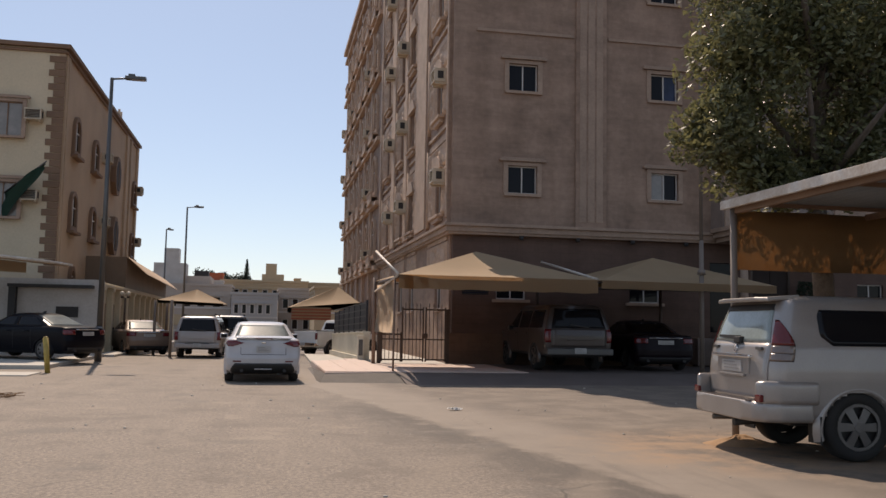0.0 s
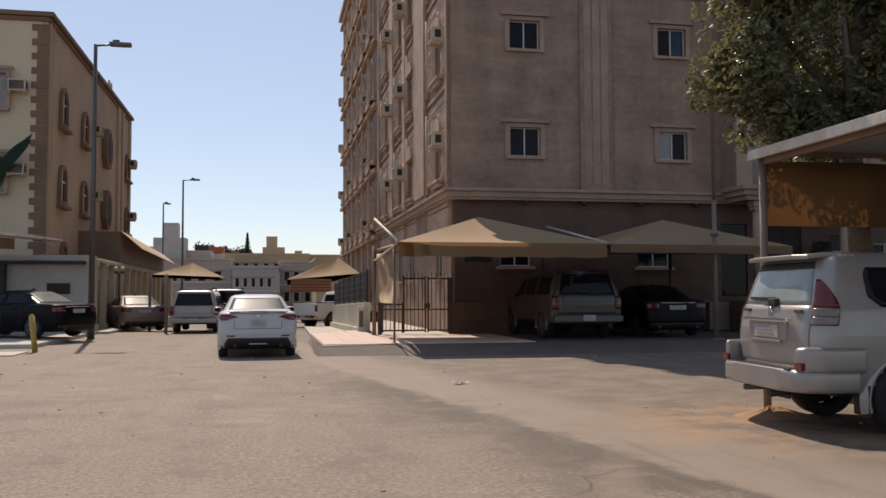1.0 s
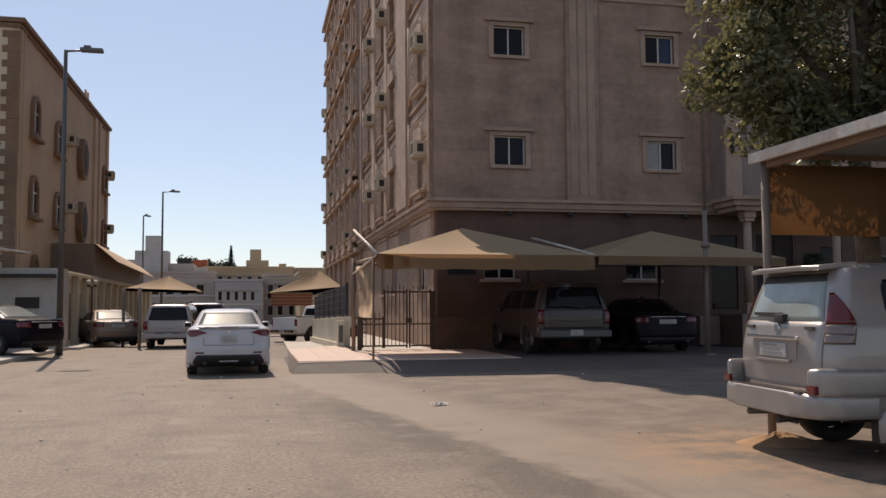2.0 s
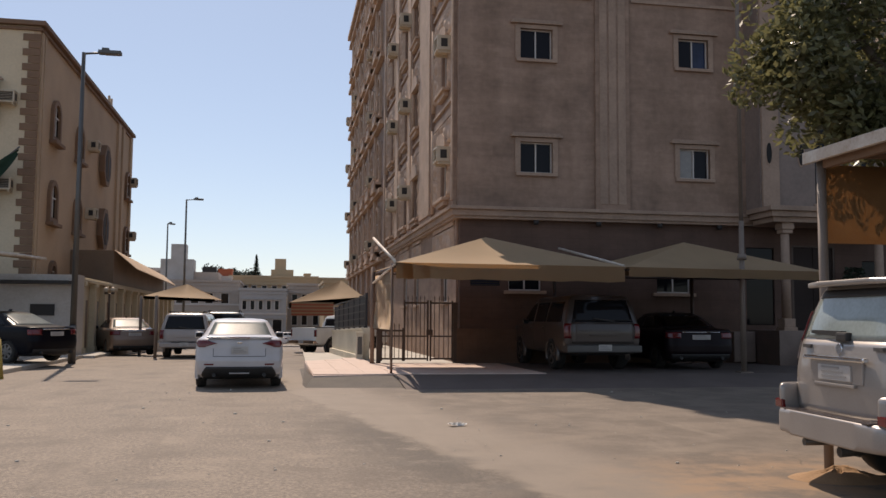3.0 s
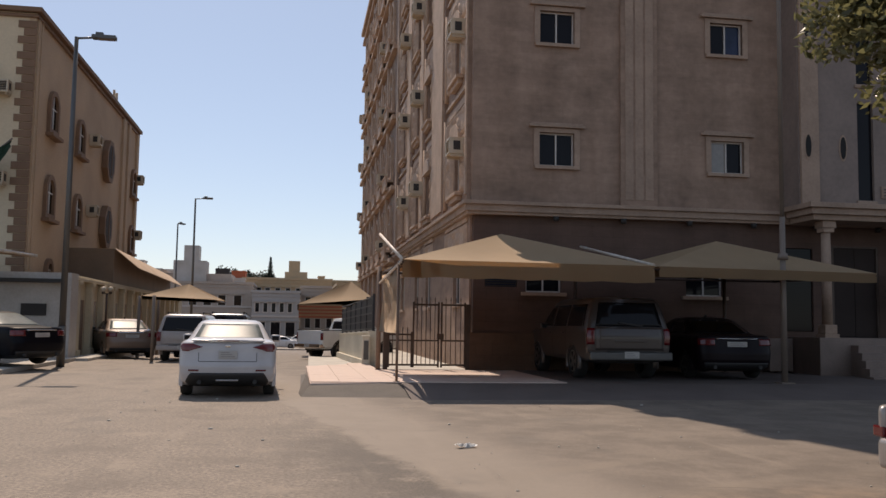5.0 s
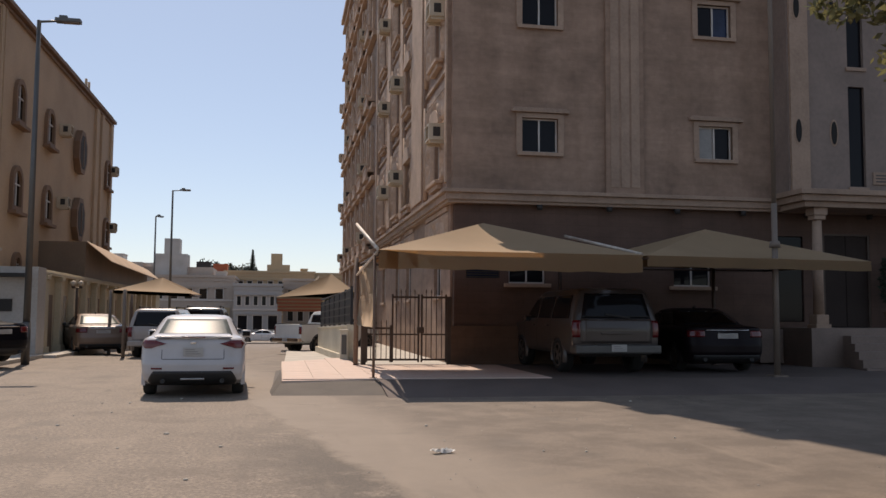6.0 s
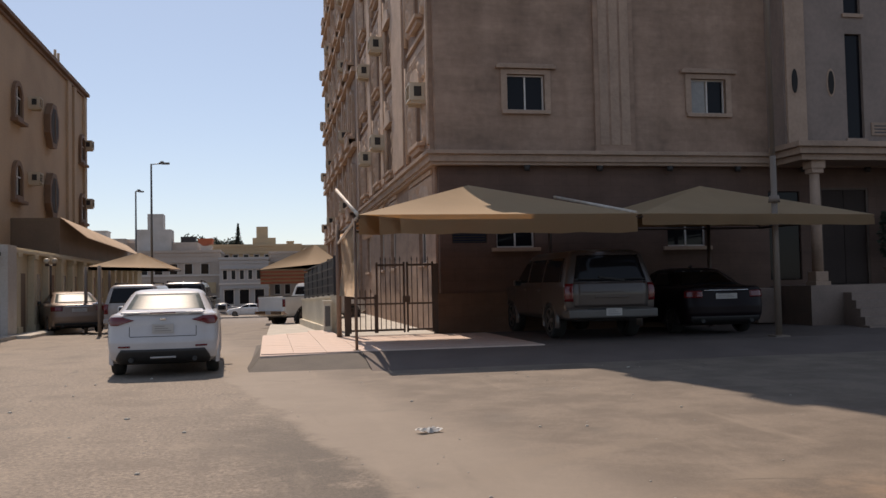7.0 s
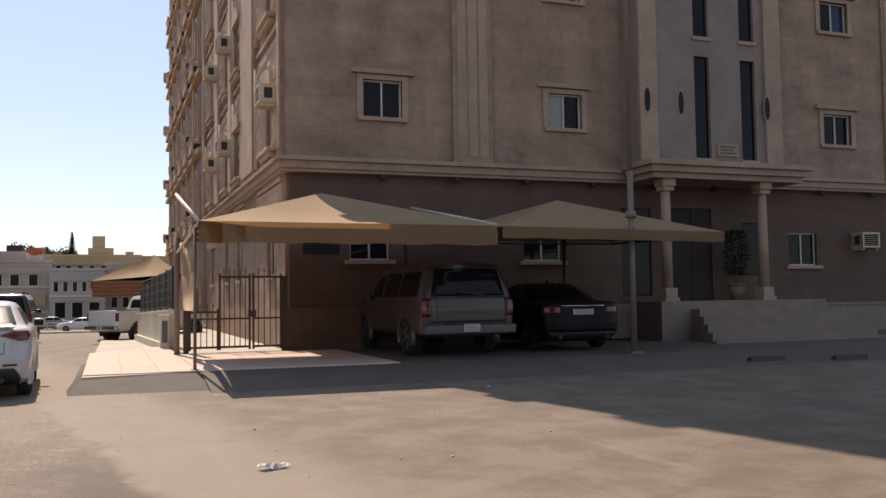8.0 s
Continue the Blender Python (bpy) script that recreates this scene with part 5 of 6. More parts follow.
def white_saloon(m):
    col = paint("white_car_paint", (0.52, 0.5, 0.5))
    keys = [(0.2, 0.3, 4.25, 0.74, 0.3, 0.5), (0.3, 0.07, 4.42, 0.84, 0.36, 0.6), (0.42, 0.01, 4.5, 0.872, 0.4, 0.7), (0.58, 0.0, 4.53, 0.888, 0.42, 0.75), (0.7, 0.045, 4.5, 0.893, 0.42, 0.8),
            (0.84, 0.07, 4.35, 0.89, 0.42, 0.8), (0.93, 0.075, 3.95, 0.885, 0.42, 0.6), (0.985, 0.09, 3.6, 0.872, 0.42, 0.5), (1.02, 0.12, 3.45, 0.845, 0.42, 0.45), (1.034, 0.2, 3.4, 0.815, 0.4, 0.42),
            (1.045, 0.5, 3.36, 0.79, 0.34, 0.4), (1.075, 0.66, 3.26, 0.77, 0.34, 0.4), (1.34, 1.24, 2.68, 0.635, 0.3, 0.36), (1.4, 1.42, 2.5, 0.585, 0.3, 0.34), (1.43, 1.6, 2.3, 0.5, 0.28, 0.3), (1.445, 1.85, 2.1, 0.3, 0.1, 0.1)]
    c, s = base_car("saloon_car", "white four-door saloon with a boot spoiler, parked at the roadside", m, col, keys, 3.4, (0.9, 3.6), 0.32, 0.21, (2.85, 0.98))
    patch("rear_window", s["back"], lambda z: -0.66 + 0.42 * (z - 1.07), lambda z: 0.66 - 0.42 * (z - 1.07), 1.07, 1.36, "rearglass", c, 0.004, 14, 8)
    patch("windscreen", s["nose"], lambda z: -0.68 + 0.4 * (z - 1.07), lambda z: 0.68 - 0.4 * (z - 1.07), 1.07, 1.36, "tint", c, 0.004, 14, 8)
    side_glass(c, s, 1.06, 1.33, ((lambda z: 1.0 + 1.5 * (z - 1.06), 2.02), (2.09, lambda z: 3.08 - 2.0 * (z - 1.06))))
    seams(c, s, (1.35, 2.05, 3.05), 0.34, 1.0, (1.42, 2.15), 0.86, col)
    part("boot_spoiler", soft_edges(prism(bmesh.new(), [(-0.66, 0.09, 1.035), (0.0, 0.06, 1.035), (0.66, 0.09, 1.035), (0.62, 0.34, 1.075), (-0.62, 0.34, 1.075)], (0, 0, 0.03)), 0.01), col, c)
    part("brake_light", B((-0.2, 0.2, 0.05, 0.1, 1.04, 1.055)), "red", c)
    for sx in (-1, 1):
        patch("tail_lamp", s["rear"], lambda z: sx * (0.2 + 3.4 * abs(z - 0.93)), lambda z: sx * (0.8 - 1.6 * abs(z - 0.93)), 0.85, 0.985, "red", c, 0.014, 12, 10)
        patch("reflector", s["rear"], sx * 0.26, sx * 0.47, 0.49, 0.52, "red", c, 0.008, 6, 1)
        part("exhaust", rod(bmesh.new(), (sx * 0.5, 0.0, 0.29), (sx * 0.5, 0.2, 0.29), 0.04), "trimblack", c)
        patch("boot_seam", s["back"], lambda z: sx * 0.52, lambda z: sx * 0.53, 0.67, 0.83, "trimblack", c, 0.002, 1, 4)
    patch("boot_seam", s["back"], -0.52, 0.52, 0.66, 0.67, "trimblack", c, 0.002, 12, 1)
    patch("rear_diffuser", s["rear"], lambda z: -0.74 + 1.3 * (z - 0.21), lambda z: 0.74 - 1.3 * (z - 0.21), 0.21, 0.46, "trimblack", c, 0.01, 20, 6)
    patch("diffuser_strip", s["back"], -0.2, 0.2, 0.315, 0.34, col, c, 0.02, 6, 1)
    plate(c, 0.05, 0.72)
    part("badge", B((-0.05, 0.05, 0.05, 0.08, 0.93, 0.97), w=0.008), "chrome", c)
    return c


def prado(m):
    col = paint("champagne_silver_paint", (0.35, 0.32, 0.3), 0.4, 0.36)
    keys = [(0.42, 0.14, 4.45, 0.8, 0.3, 0.6), (0.5, 0.03, 4.62, 0.87, 0.3, 0.7), (0.62, 0.01, 4.7, 0.89, 0.3, 0.8), (0.9, 0.0, 4.72, 0.9, 0.3, 0.8), (1.0, 0.005, 4.64, 0.9, 0.3, 0.8), (1.06, 0.012, 4.5, 0.895, 0.3, 0.7), (1.1, 0.02, 4.2, 0.89, 0.3, 0.6),
            (1.14, 0.03, 3.62, 0.888, 0.3, 0.5), (1.24, 0.05, 3.42, 0.878, 0.3, 0.5), (1.3, 0.065, 3.35, 0.862, 0.3, 0.5), (1.5, 0.125, 3.1, 0.815, 0.28, 0.45), (1.7, 0.2, 2.86, 0.745, 0.26, 0.4), (1.77, 0.24, 2.74, 0.71, 0.26, 0.4), (1.81, 0.31, 2.6, 0.65, 0.26, 0.35), (1.832, 0.45, 2.4, 0.55, 0.25, 0.3), (1.84, 0.8, 2.1, 0.3, 0.1, 0.1)]
    c, s = base_car("off_road_car", "silver-beige off-road vehicle with a roof spoiler, parked under the sheet carport", m, col, keys, 4.0, (1.02, 3.8), 0.385, 0.27, (2.95, 1.1), flare=col)
    # this pane carries the sky's reflection in its colour
    patch("rear_window", s["back"], lambda z: -0.69 + 0.3 * (z - 1.3), lambda z: 0.69 - 0.3 * (z - 1.3), 1.3, 1.72, "skyglass", c, 0.006, 16, 10)
    patch("glass_shade_band", s["back"], lambda z: -0.69 + 0.3 * (z - 1.3), lambda z: 0.69 - 0.3 * (z - 1.3), 1.66, 1.73, "trimblack", c, 0.012, 16, 3)
    patch("windscreen", s["nose"], lambda z: -0.76 + 0.2 * (z - 1.2), lambda z: 0.76 - 0.2 * (z - 1.2), 1.26, 1.7, "tint", c, 0.004, 14, 8)
    side_glass(c, s, 1.27, 1.67, ((lambda z: 0.6 + 1.3 * max(0.0, 1.38 - z) + 0.6 * max(0.0, z - 1.6), 1.47), (1.56, 2.5), (2.58, lambda z: 3.25 - 1.05 * (z - 1.2))))
    seams(c, s, (1.52, 2.54, 3.5), 0.5, 1.18, (1.62, 2.66), 1.02, col)
    patch("tailgate", s["back"], -0.735, 0.735, 0.66, 1.285, col, c, 0.012, 16, 12)
    part("plate_recess", soft_edges(box(bmesh.new(), -0.4, 0.4, -0.02, 0.01, 0.93, 1.12), 0.006), col, c)
    plate(c, -0.016, 0.95, 0.5, 0.13)
    part("plate_garnish", soft_edges(box(bmesh.new(), -0.47, 0.47, -0.055, 0.0, 1.115, 1.155), 0.014), "chrome", c)
    part("lower_trim", soft_edges(box(bmesh.new(), -0.31, 0.31, -0.045, 0.0, 0.9, 0.928), 0.008), col, c)
    part("badge", rod(bmesh.new(), (0, 0.015, 1.22), (0, 0.04, 1.22), 0.045), "chrome", c)
    for x in (-0.6, 0.5):
        part("nameplate", B((x, x + 0.13, 0.018, 0.05, 1.215, 1.245)), "grey_steel", c)
    part("wiper", prism(bmesh.new(), [(0.02, 0.08, 1.32), (-0.5, 0.1, 1.345), (-0.5, 0.1, 1.375), (0.02, 0.08, 1.37)], (0, -0.05, 0)), "trimblack", c)
    part("wiper_motor", soft_edges(box(bmesh.new(), -0.05, 0.12, 0.015, 0.08, 1.28, 1.36), 0.02), "trimblack", c)
    part("roof_spoiler", soft_edges(prism(bmesh.new(), [(-0.64, 0.1, 1.755), (-0.4, 0.05, 1.765), (0.4, 0.05, 1.765), (0.64, 0.1, 1.755), (0.62, 0.5, 1.795), (-0.62, 0.5, 1.795)], (0, 0, 0.05)), 0.022, 3), col, c)
    for sx in (-1, 1):
        def wrap(z):
            return sx * (0.97 if z < 1.24 else 0.97 - 4.2 * (z - 1.24) ** 2)
        for name, z0, z1, mt in (("tail_lamp", 1.265, 1.54, "red"), ("reversing_lamp", 1.18, 1.257, "clear"), ("indicator_lamp", 1.1, 1.172, "clear")):
            patch(name, s["rear"], sx * 0.505, wrap, z0, z1, mt, c, 0.022, 12, 8)
        patch("lamp_bed", s["rear"], sx * 0.495, lambda z: wrap(z) + sx * 0.01, 1.09, 1.55, "lampgrey", c, 0.01, 12, 10)
        part("reflector", B((sx * 0.81 - 0.065, sx * 0.81 + 0.065, -0.124, -0.08, 0.65, 0.73), w=0.012), "red", c)
        part("side_moulding", soft_edges(box(bmesh.new(), sx * 0.905 - 0.02, sx * 0.905 + 0.02, 1.5, 3.3, 0.6, 0.74), 0.012), col, c)
        part("mud_flap", B((sx * 0.77 - 0.13, sx * 0.77 + 0.13, 0.56, 0.58, 0.2, 0.5)), "trimblack", c)
    bm = bmesh.new()
    q = [(-0.9, 0.5), (-0.925, 0.1), (-0.88, -0.08), (-0.76, -0.15), (-0.5, -0.17), (0.5, -0.17), (0.76, -0.15), (0.88, -0.08), (0.925, 0.1), (0.9, 0.5), (0.8, 0.5), (-0.8, 0.5)]
    prism(bm, [(x, y, 0.43) for x, y in q], (0, 0, 0.22))
    part("rear_bumper", soft_edges(bm, 0.05, 3), col, c, smooth=True)
    for sx in (-1, 1):
        bm = prism(bmesh.new(), [(sx * 0.925, 0.56, 0.62), (sx * 0.925, 0.08, 0.62), (sx * 0.88, -0.08, 0.62), (sx * 0.745, -0.14, 0.62), (sx * 0.745, 0.1, 0.62), (sx * 0.8, 0.56, 0.62)], (0, 0, 0.26))
        part("bumper_corner", soft_edges(bm, 0.06, 4), col, c, smooth=True)
    part("bumper_step", B((-0.68, 0.68, -0.15, -0.01, 0.648, 0.662), w=0.004), "lampgrey", c)
    part("tow_bar", rod(bmesh.new(), (0.1, -0.06, 0.36), (0.1, 0.4, 0.4), 0.045), "trimblack", c)
    part("exhaust", rod(bmesh.new(), (-0.55, -0.02, 0.36), (-0.55, 0.5, 0.36), 0.035), "grey_steel", c)
    part("rear_axle", rod(bmesh.new(), (-0.75, 1.02, 0.36), (0.75, 1.02, 0.36), 0.06), "trimblack", c)
    return c


def big_suv(m, colour, label, dark_top=False):
    col = colour
    keys = [(0.42, 0.12, 5.05, 0.86, 0.16, 0.5), (0.5, 0.01, 5.18, 0.94, 0.16, 0.55), (0.7, 0.0, 5.25, 0.975, 0.16, 0.6), (0.98, 0.0, 5.22, 0.98, 0.16, 0.6), (1.06, 0.01, 5.05, 0.978, 0.16, 0.5), (1.12, 0.02, 4.15, 0.97, 0.16, 0.4), (1.18, 0.035, 4.0, 0.95, 0.16, 0.4),
            (1.5, 0.11, 3.55, 0.87, 0.17, 0.35), (1.74, 0.18, 3.22, 0.795, 0.18, 0.35), (1.81, 0.23, 3.1, 0.75, 0.2, 0.3), (1.85, 0.3, 2.98, 0.68, 0.22, 0.3), (1.87, 0.45, 2.8, 0.55, 0.2, 0.2), (1.88, 0.8, 2.5, 0.3, 0.1, 0.1)]
    c, s = base_car("utility_vehicle", label, m, col, keys, 5.0, (1.15, 4.2), 0.39, 0.27, (3.35, 1.12), spokes=5)
    patch("rear_window", s["back"], lambda z: -0.79 + 0.24 * (z - 1.2), lambda z: 0.79 - 0.24 * (z - 1.2), 1.2, 1.74, "tint", c, 0.006, 14, 8)
    patch("windscreen", s["nose"], lambda z: -0.82 + 0.24 * (z - 1.2), lambda z: 0.82 - 0.24 * (z - 1.2), 1.2, 1.72, "tint", c, 0.004, 14, 8)
    side_glass(c, s, 1.2, 1.7, ((lambda z: 0.4 + 0.2 * (z - 1.2), 1.62), (1.72, 2.72), (2.82, lambda z: 3.72 - 1.1 * (z - 1.2))))
    seams(c, s, (1.67, 2.77, 3.85), 0.5, 1.16, (1.78, 2.88), 1.02, col)
    patch("tailgate", s["back"], -0.8, 0.8, 0.68, 1.19, col, c, 0.01, 12, 10)
    part("rear_bumper", soft_edges(box(bmesh.new(), -0.96, 0.96, -0.13, 0.3, 0.45, 0.64), 0.04, 3), "grey_steel" if dark_top else col, c)
    part("bumper_step", B((-0.5, 0.5, -0.12, 0.0, 0.642, 0.66)), "trimblack", c)
    for sx in (-1, 1):
        patch("tail_lamp", s["rear"], sx * 0.44, sx * 0.9, 0.8, 1.16, "red", c, 0.014, 10, 6)
        if not dark_top:
            part("roof_rail", rod(bmesh.new(), (sx * 0.66, 0.5, 1.93), (sx * 0.66, 2.8, 1.93), 0.02), "trimblack", c)
            for y in (0.5, 2.7):
                part("rail_foot", B((sx * 0.66 - 0.02, sx * 0.66 + 0.02, y, y + 0.1, 1.8, 1.93)), "trimblack", c)
    part("wiper", prism(bmesh.new(), [(0.3, 0.05, 1.2), (-0.25, 0.07, 1.28), (-0.25, 0.07, 1.31), (0.3, 0.05, 1.24)], (0, -0.05, 0)), "trimblack", c)
    plate(c, -0.12, 0.5)
    part("garnish", B((-0.35, 0.35, -0.04, 0.0, 0.86, 0.9), w=0.008), col, c)
    return c


def pickup(m, colour, label):
    """A pick-up truck with an open load bed."""
    keys = [(0.45, 0.12, 5.05, 0.84, 0.12, 0.5), (0.55, 0.0, 5.2, 0.9, 0.12, 0.55), (0.9, 0.0, 5.22, 0.92, 0.12, 0.6), (1.02, 0.0, 5.0, 0.92, 0.12, 0.5), (1.1, 0.01, 4.2, 0.91, 0.12, 0.4), (1.16, 0.01, 3.95, 0.9, 0.12, 0.4), (1.2, 0.02, 3.9, 0.89, 0.12, 0.4),
            (1.21, 1.95, 3.88, 0.86, 0.12, 0.4), (1.6, 2.1, 3.35, 0.76, 0.12, 0.35), (1.72, 2.2, 3.1, 0.68, 0.12, 0.3), (1.76, 2.5, 2.9, 0.4, 0.1, 0.1)]
    c, s = base_car("pickup_truck", label, m, colour, keys, 5.0, (1.15, 4.2), 0.4, 0.27, (3.3, 1.15), spokes=5, flare="trimblack")
    patch("rear_window", s["back"], -0.6, 0.6, 1.27, 1.6, "tint", c, 0.004, 10, 6)
    patch("windscreen", s["nose"], -0.66, 0.66, 1.26, 1.66, "tint", c, 0.004, 10, 6)
    side_glass(c, s, 1.26, 1.62, ((2.2, 2.8), (2.88, lambda z: 3.6 - 1.1 * (z - 1.26))))
    part("bed_rail", B((-0.86, -0.78, 0.05, 1.9, 1.2, 1.24), (0.78, 0.86, 0.05, 1.9, 1.2, 1.24), w=0.01), "trimblack", c)
    part("rear_bumper", soft_edges(box(bmesh.new(), -0.9, 0.9, -0.12, 0.2, 0.5, 0.66), 0.03), "chrome", c)
    for sx in (-1, 1):
        patch("tail_lamp", s["rear"], sx * 0.5, sx * 0.93, 0.82, 1.12, "red", c, 0.014, 8, 4)
    plate(c, -0.11, 0.52)
    return c


def saloon(m, colour, label, rear="rearglass"):
    col = colour
    keys = [(0.2, 0.3, 4.5, 0.76, 0.3, 0.5), (0.3, 0.06, 4.7, 0.86, 0.34, 0.6), (0.45, 0.0, 4.8, 0.89, 0.36, 0.7), (0.62, 0.0, 4.85, 0.906, 0.36, 0.75), (0.74, 0.03, 4.8, 0.912, 0.36, 0.8), (0.88, 0.05, 4.6, 0.91, 0.36, 0.8), (0.96, 0.06, 4.1, 0.9, 0.36, 0.6),
            (1.01, 0.08, 3.75, 0.88, 0.36, 0.5), (1.035, 0.14, 3.6, 0.84, 0.36, 0.45), (1.045, 0.62, 3.55, 0.81, 0.3, 0.4), (1.08, 0.82, 3.44, 0.79, 0.3, 0.4), (1.37, 1.45, 2.82, 0.655, 0.28, 0.36), (1.43, 1.62, 2.65, 0.6, 0.28, 0.34), (1.46, 1.8, 2.45, 0.5, 0.25, 0.3), (1.475, 2.0, 2.3, 0.3, 0.1, 0.1)]
    c, s = base_car("saloon_car", label, m, col, keys, 3.8, (1.0, 3.85), 0.33, 0.22, (3.0, 1.0), spokes=7)
    patch("rear_window", s["back"], lambda z: -0.68 + 0.42 * (z - 1.08), lambda z: 0.68 - 0.42 * (z - 1.08), 1.08, 1.4, rear, c, 0.004, 12, 8)
    patch("windscreen", s["nose"], lambda z: -0.7 + 0.4 * (z - 1.08), lambda z: 0.7 - 0.4 * (z - 1.08), 1.08, 1.4, "tint", c, 0.004, 12, 8)
    side_glass(c, s, 1.07, 1.36, ((lambda z: 1.15 + 1.5 * (z - 1.07), 2.2), (2.27, lambda z: 3.25 - 2.0 * (z - 1.07))))
    seams(c, s, (1.5, 2.23, 3.2), 0.34, 1.02, (1.6, 2.34), 0.88, col)
    for sx in (-1, 1):
        patch("tail_lamp", s["rear"], sx * 0.24, sx * 0.82, 0.8, 0.95, "red", c, 0.014, 12, 5)
        part("exhaust", rod(bmesh.new(), (sx * 0.55, 0.0, 0.3), (sx * 0.55, 0.2, 0.3), 0.045), "trimblack", c)
    patch("garnish", s["back"], -0.5, 0.5, 0.945, 0.965, "chrome", c, 0.02, 10, 1)
    plate(c, 0.045, 0.77, 0.48, 0.12)
    patch("rear_diffuser", s["rear"], -0.6, 0.6, 0.22, 0.4, "trimblack", c, 0.008, 16, 5)
    part("antenna_fin", prism(bmesh.new(), [(-0.02, 1.85, 1.46), (0.02, 1.85, 1.46), (0.005, 1.78, 1.53), (-0.005, 1.78, 1.53)], (0, 0.12, 0)), "trimblack", c)
    return c


def heading(x, y, z, deg):
    """A car whose tail is at x, y and which points deg degrees clockwise from +y."""
    return pose(x, y, z, 0, 0, -deg)


white_saloon(heading(-3.3, -0.95, 0.0, -2.5))
prado(heading(2.19, -12.77, 0.0, 94))
# grey-beige paint taken near black to hold the shade under the canopy
big_suv(heading(5.3, 1.1, 0.215, 0), paint("shaded_grey_beige_paint", (0.07, 0.054, 0.048), 0.1), "grey-beige utility vehicle parked under the tan car shade", dark_top=True)
saloon(heading(8.1, 1.5, 0.215, 3), mat("dark_maroon_paint", (0.012, 0.007, 0.009), 0.35, var=0.07, scale=2.5, fine=60, bump=0.0, spec=0.15), "black saloon with red tail lamps parked in the shade", rear="tint")
saloon(heading(-8.75, 7.5, 0.14, -58), mat("black_car_paint", (0.004, 0.004, 0.007), 0.3, var=0.07, scale=2.5, fine=60, bump=0.0, spec=0.13), "black saloon parked on the concrete forecourt")
big_suv(heading(-5.85, 13.5, 0.0, 2) @ Matrix.Diagonal((0.9, 0.9, 0.87, 1)), paint("pale_grey_suv_paint", (0.36, 0.32, 0.3)), "pale grey utility vehicle with dark rear glass parked by the street")
big_suv(heading(-4.95, 20.8, ground_z(21), 0), paint("dark_suv_paint", (0.05, 0.05, 0.055)), "dark utility vehicle parked along the street")
saloon(heading(-7.95, 16.2, ground_z(16), -20), paint("beige_car_paint", (0.22, 0.15, 0.11), 0.1), "beige saloon parked beside the boundary wall")
pickup(heading(-1.55, 17.6, ground_z(17.5), 50) @ Matrix.Diagonal((0.85, 0.85, 0.95, 1)), paint("white_pickup_paint", (0.7, 0.7, 0.68)), "white pick-up truck parked at the end of the low wall")


# ---- sheet carport over the off-road vehicle ----
def sheet_carport():
    c = thing("carport", "corrugated sheet carport on white steel posts with a brown cloth side", "carport")
    x0, x1, y0, y1, z = 2.78, 11.0, -19.5, -11.58, 3.07
    bm = bmesh.new()
    n = 88
    top = [bm.verts.new((x0 + (x1 - x0) * i / n, y0, z + 0.05 + 0.02 * (i % 2))) for i in range(n + 1)]
    far = [bm.verts.new((x0 + (x1 - x0) * i / n, y1, z + 0.05 + 0.02 * (i % 2))) for i in range(n + 1)]
    for i in range(n):
        bm.faces.new((top[i], top[i + 1], far[i + 1], far[i]))
    bmesh.ops.solidify(bm, geom=list(bm.faces), thickness=0.006)
    part("sheet_roof", bm, "sheet", c)
    part("fascia", B((x0 - 0.06, x0 - 0.01, y0 - 0.1, y1 + 0.08, z - 0.02, z + 0.1), w=0.008), "white_steel", c)
    for k in range(5):
        x = x0 + 0.05 + k * 2.05
        part("rafter", B((x, x + 0.06, y0, y1, z - 0.08, z)), "brown", c)
    for k in range(5):
        y = y0 + 0.2 + k * 1.85
        part("purlin", B((x0, x1, y, y + 0.05, z, z + 0.05)), "brown", c)
    bm = bmesh.new()
    vs = [[bm.verts.new((x0 + 0.06 + (x1 - x0 - 0.1) * i / 30, y1 + 0.03 * math.sin(i * 1.1 + j), z - 0.02 - j * 0.27)) for j in range(4)] for i in range(31)]
    for i in range(30):
        for j in range(3):
            bm.faces.new((vs[i][j], vs[i + 1][j], vs[i + 1][j + 1], vs[i][j + 1]))
    bmesh.ops.solidify(bm, geom=list(bm.faces), thickness=0.008)
    part("side_cloth", bm, "clothdark", c, smooth=True)
    for x, y in ((2.84, -11.64), (2.84, -19.3), (6.9, -11.64), (6.9, -19.3), (10.9, -11.64), (10.9, -19.3)):
        part("post", rod(bmesh.new(), (x, y, 0.0), (x, y, z), 0.046, seg=12), "beige_pole", c)
    part("hook", rod(bmesh.new(), (4.4, -13.5, 2.75), (4.52, -13.5, 2.95), 0.012), "grey_steel", c)


sheet_carport()


# ---- trees ----
def leaf_cloud(bm, centres, count, size, rnd):
    for _ in range(count):
        c, r = rnd.choice(centres)
        d = Vector((rnd.gauss(0, 1), rnd.gauss(0, 1), rnd.gauss(0, 1))).normalized()
        p = Vector(c) + d * r * (0.45 + 0.6 * rnd.random() ** 0.6)
        a = Vector((rnd.gauss(0, 1), rnd.gauss(0, 1), rnd.gauss(0, 0.7))).normalized()
        b = a.cross(Vector((rnd.gauss(0, 1), rnd.gauss(0, 1), rnd.gauss(0, 1)))).normalized()
        s = size * (0.6 + 0.8 * rnd.random())
        q = [p - a * s, p + b * s * 0.42 - a * s * 0.1, p + a * s, p - b * s * 0.42 - a * s * 0.1]
        bm.faces.new([bm.verts.new(v) for v in q])


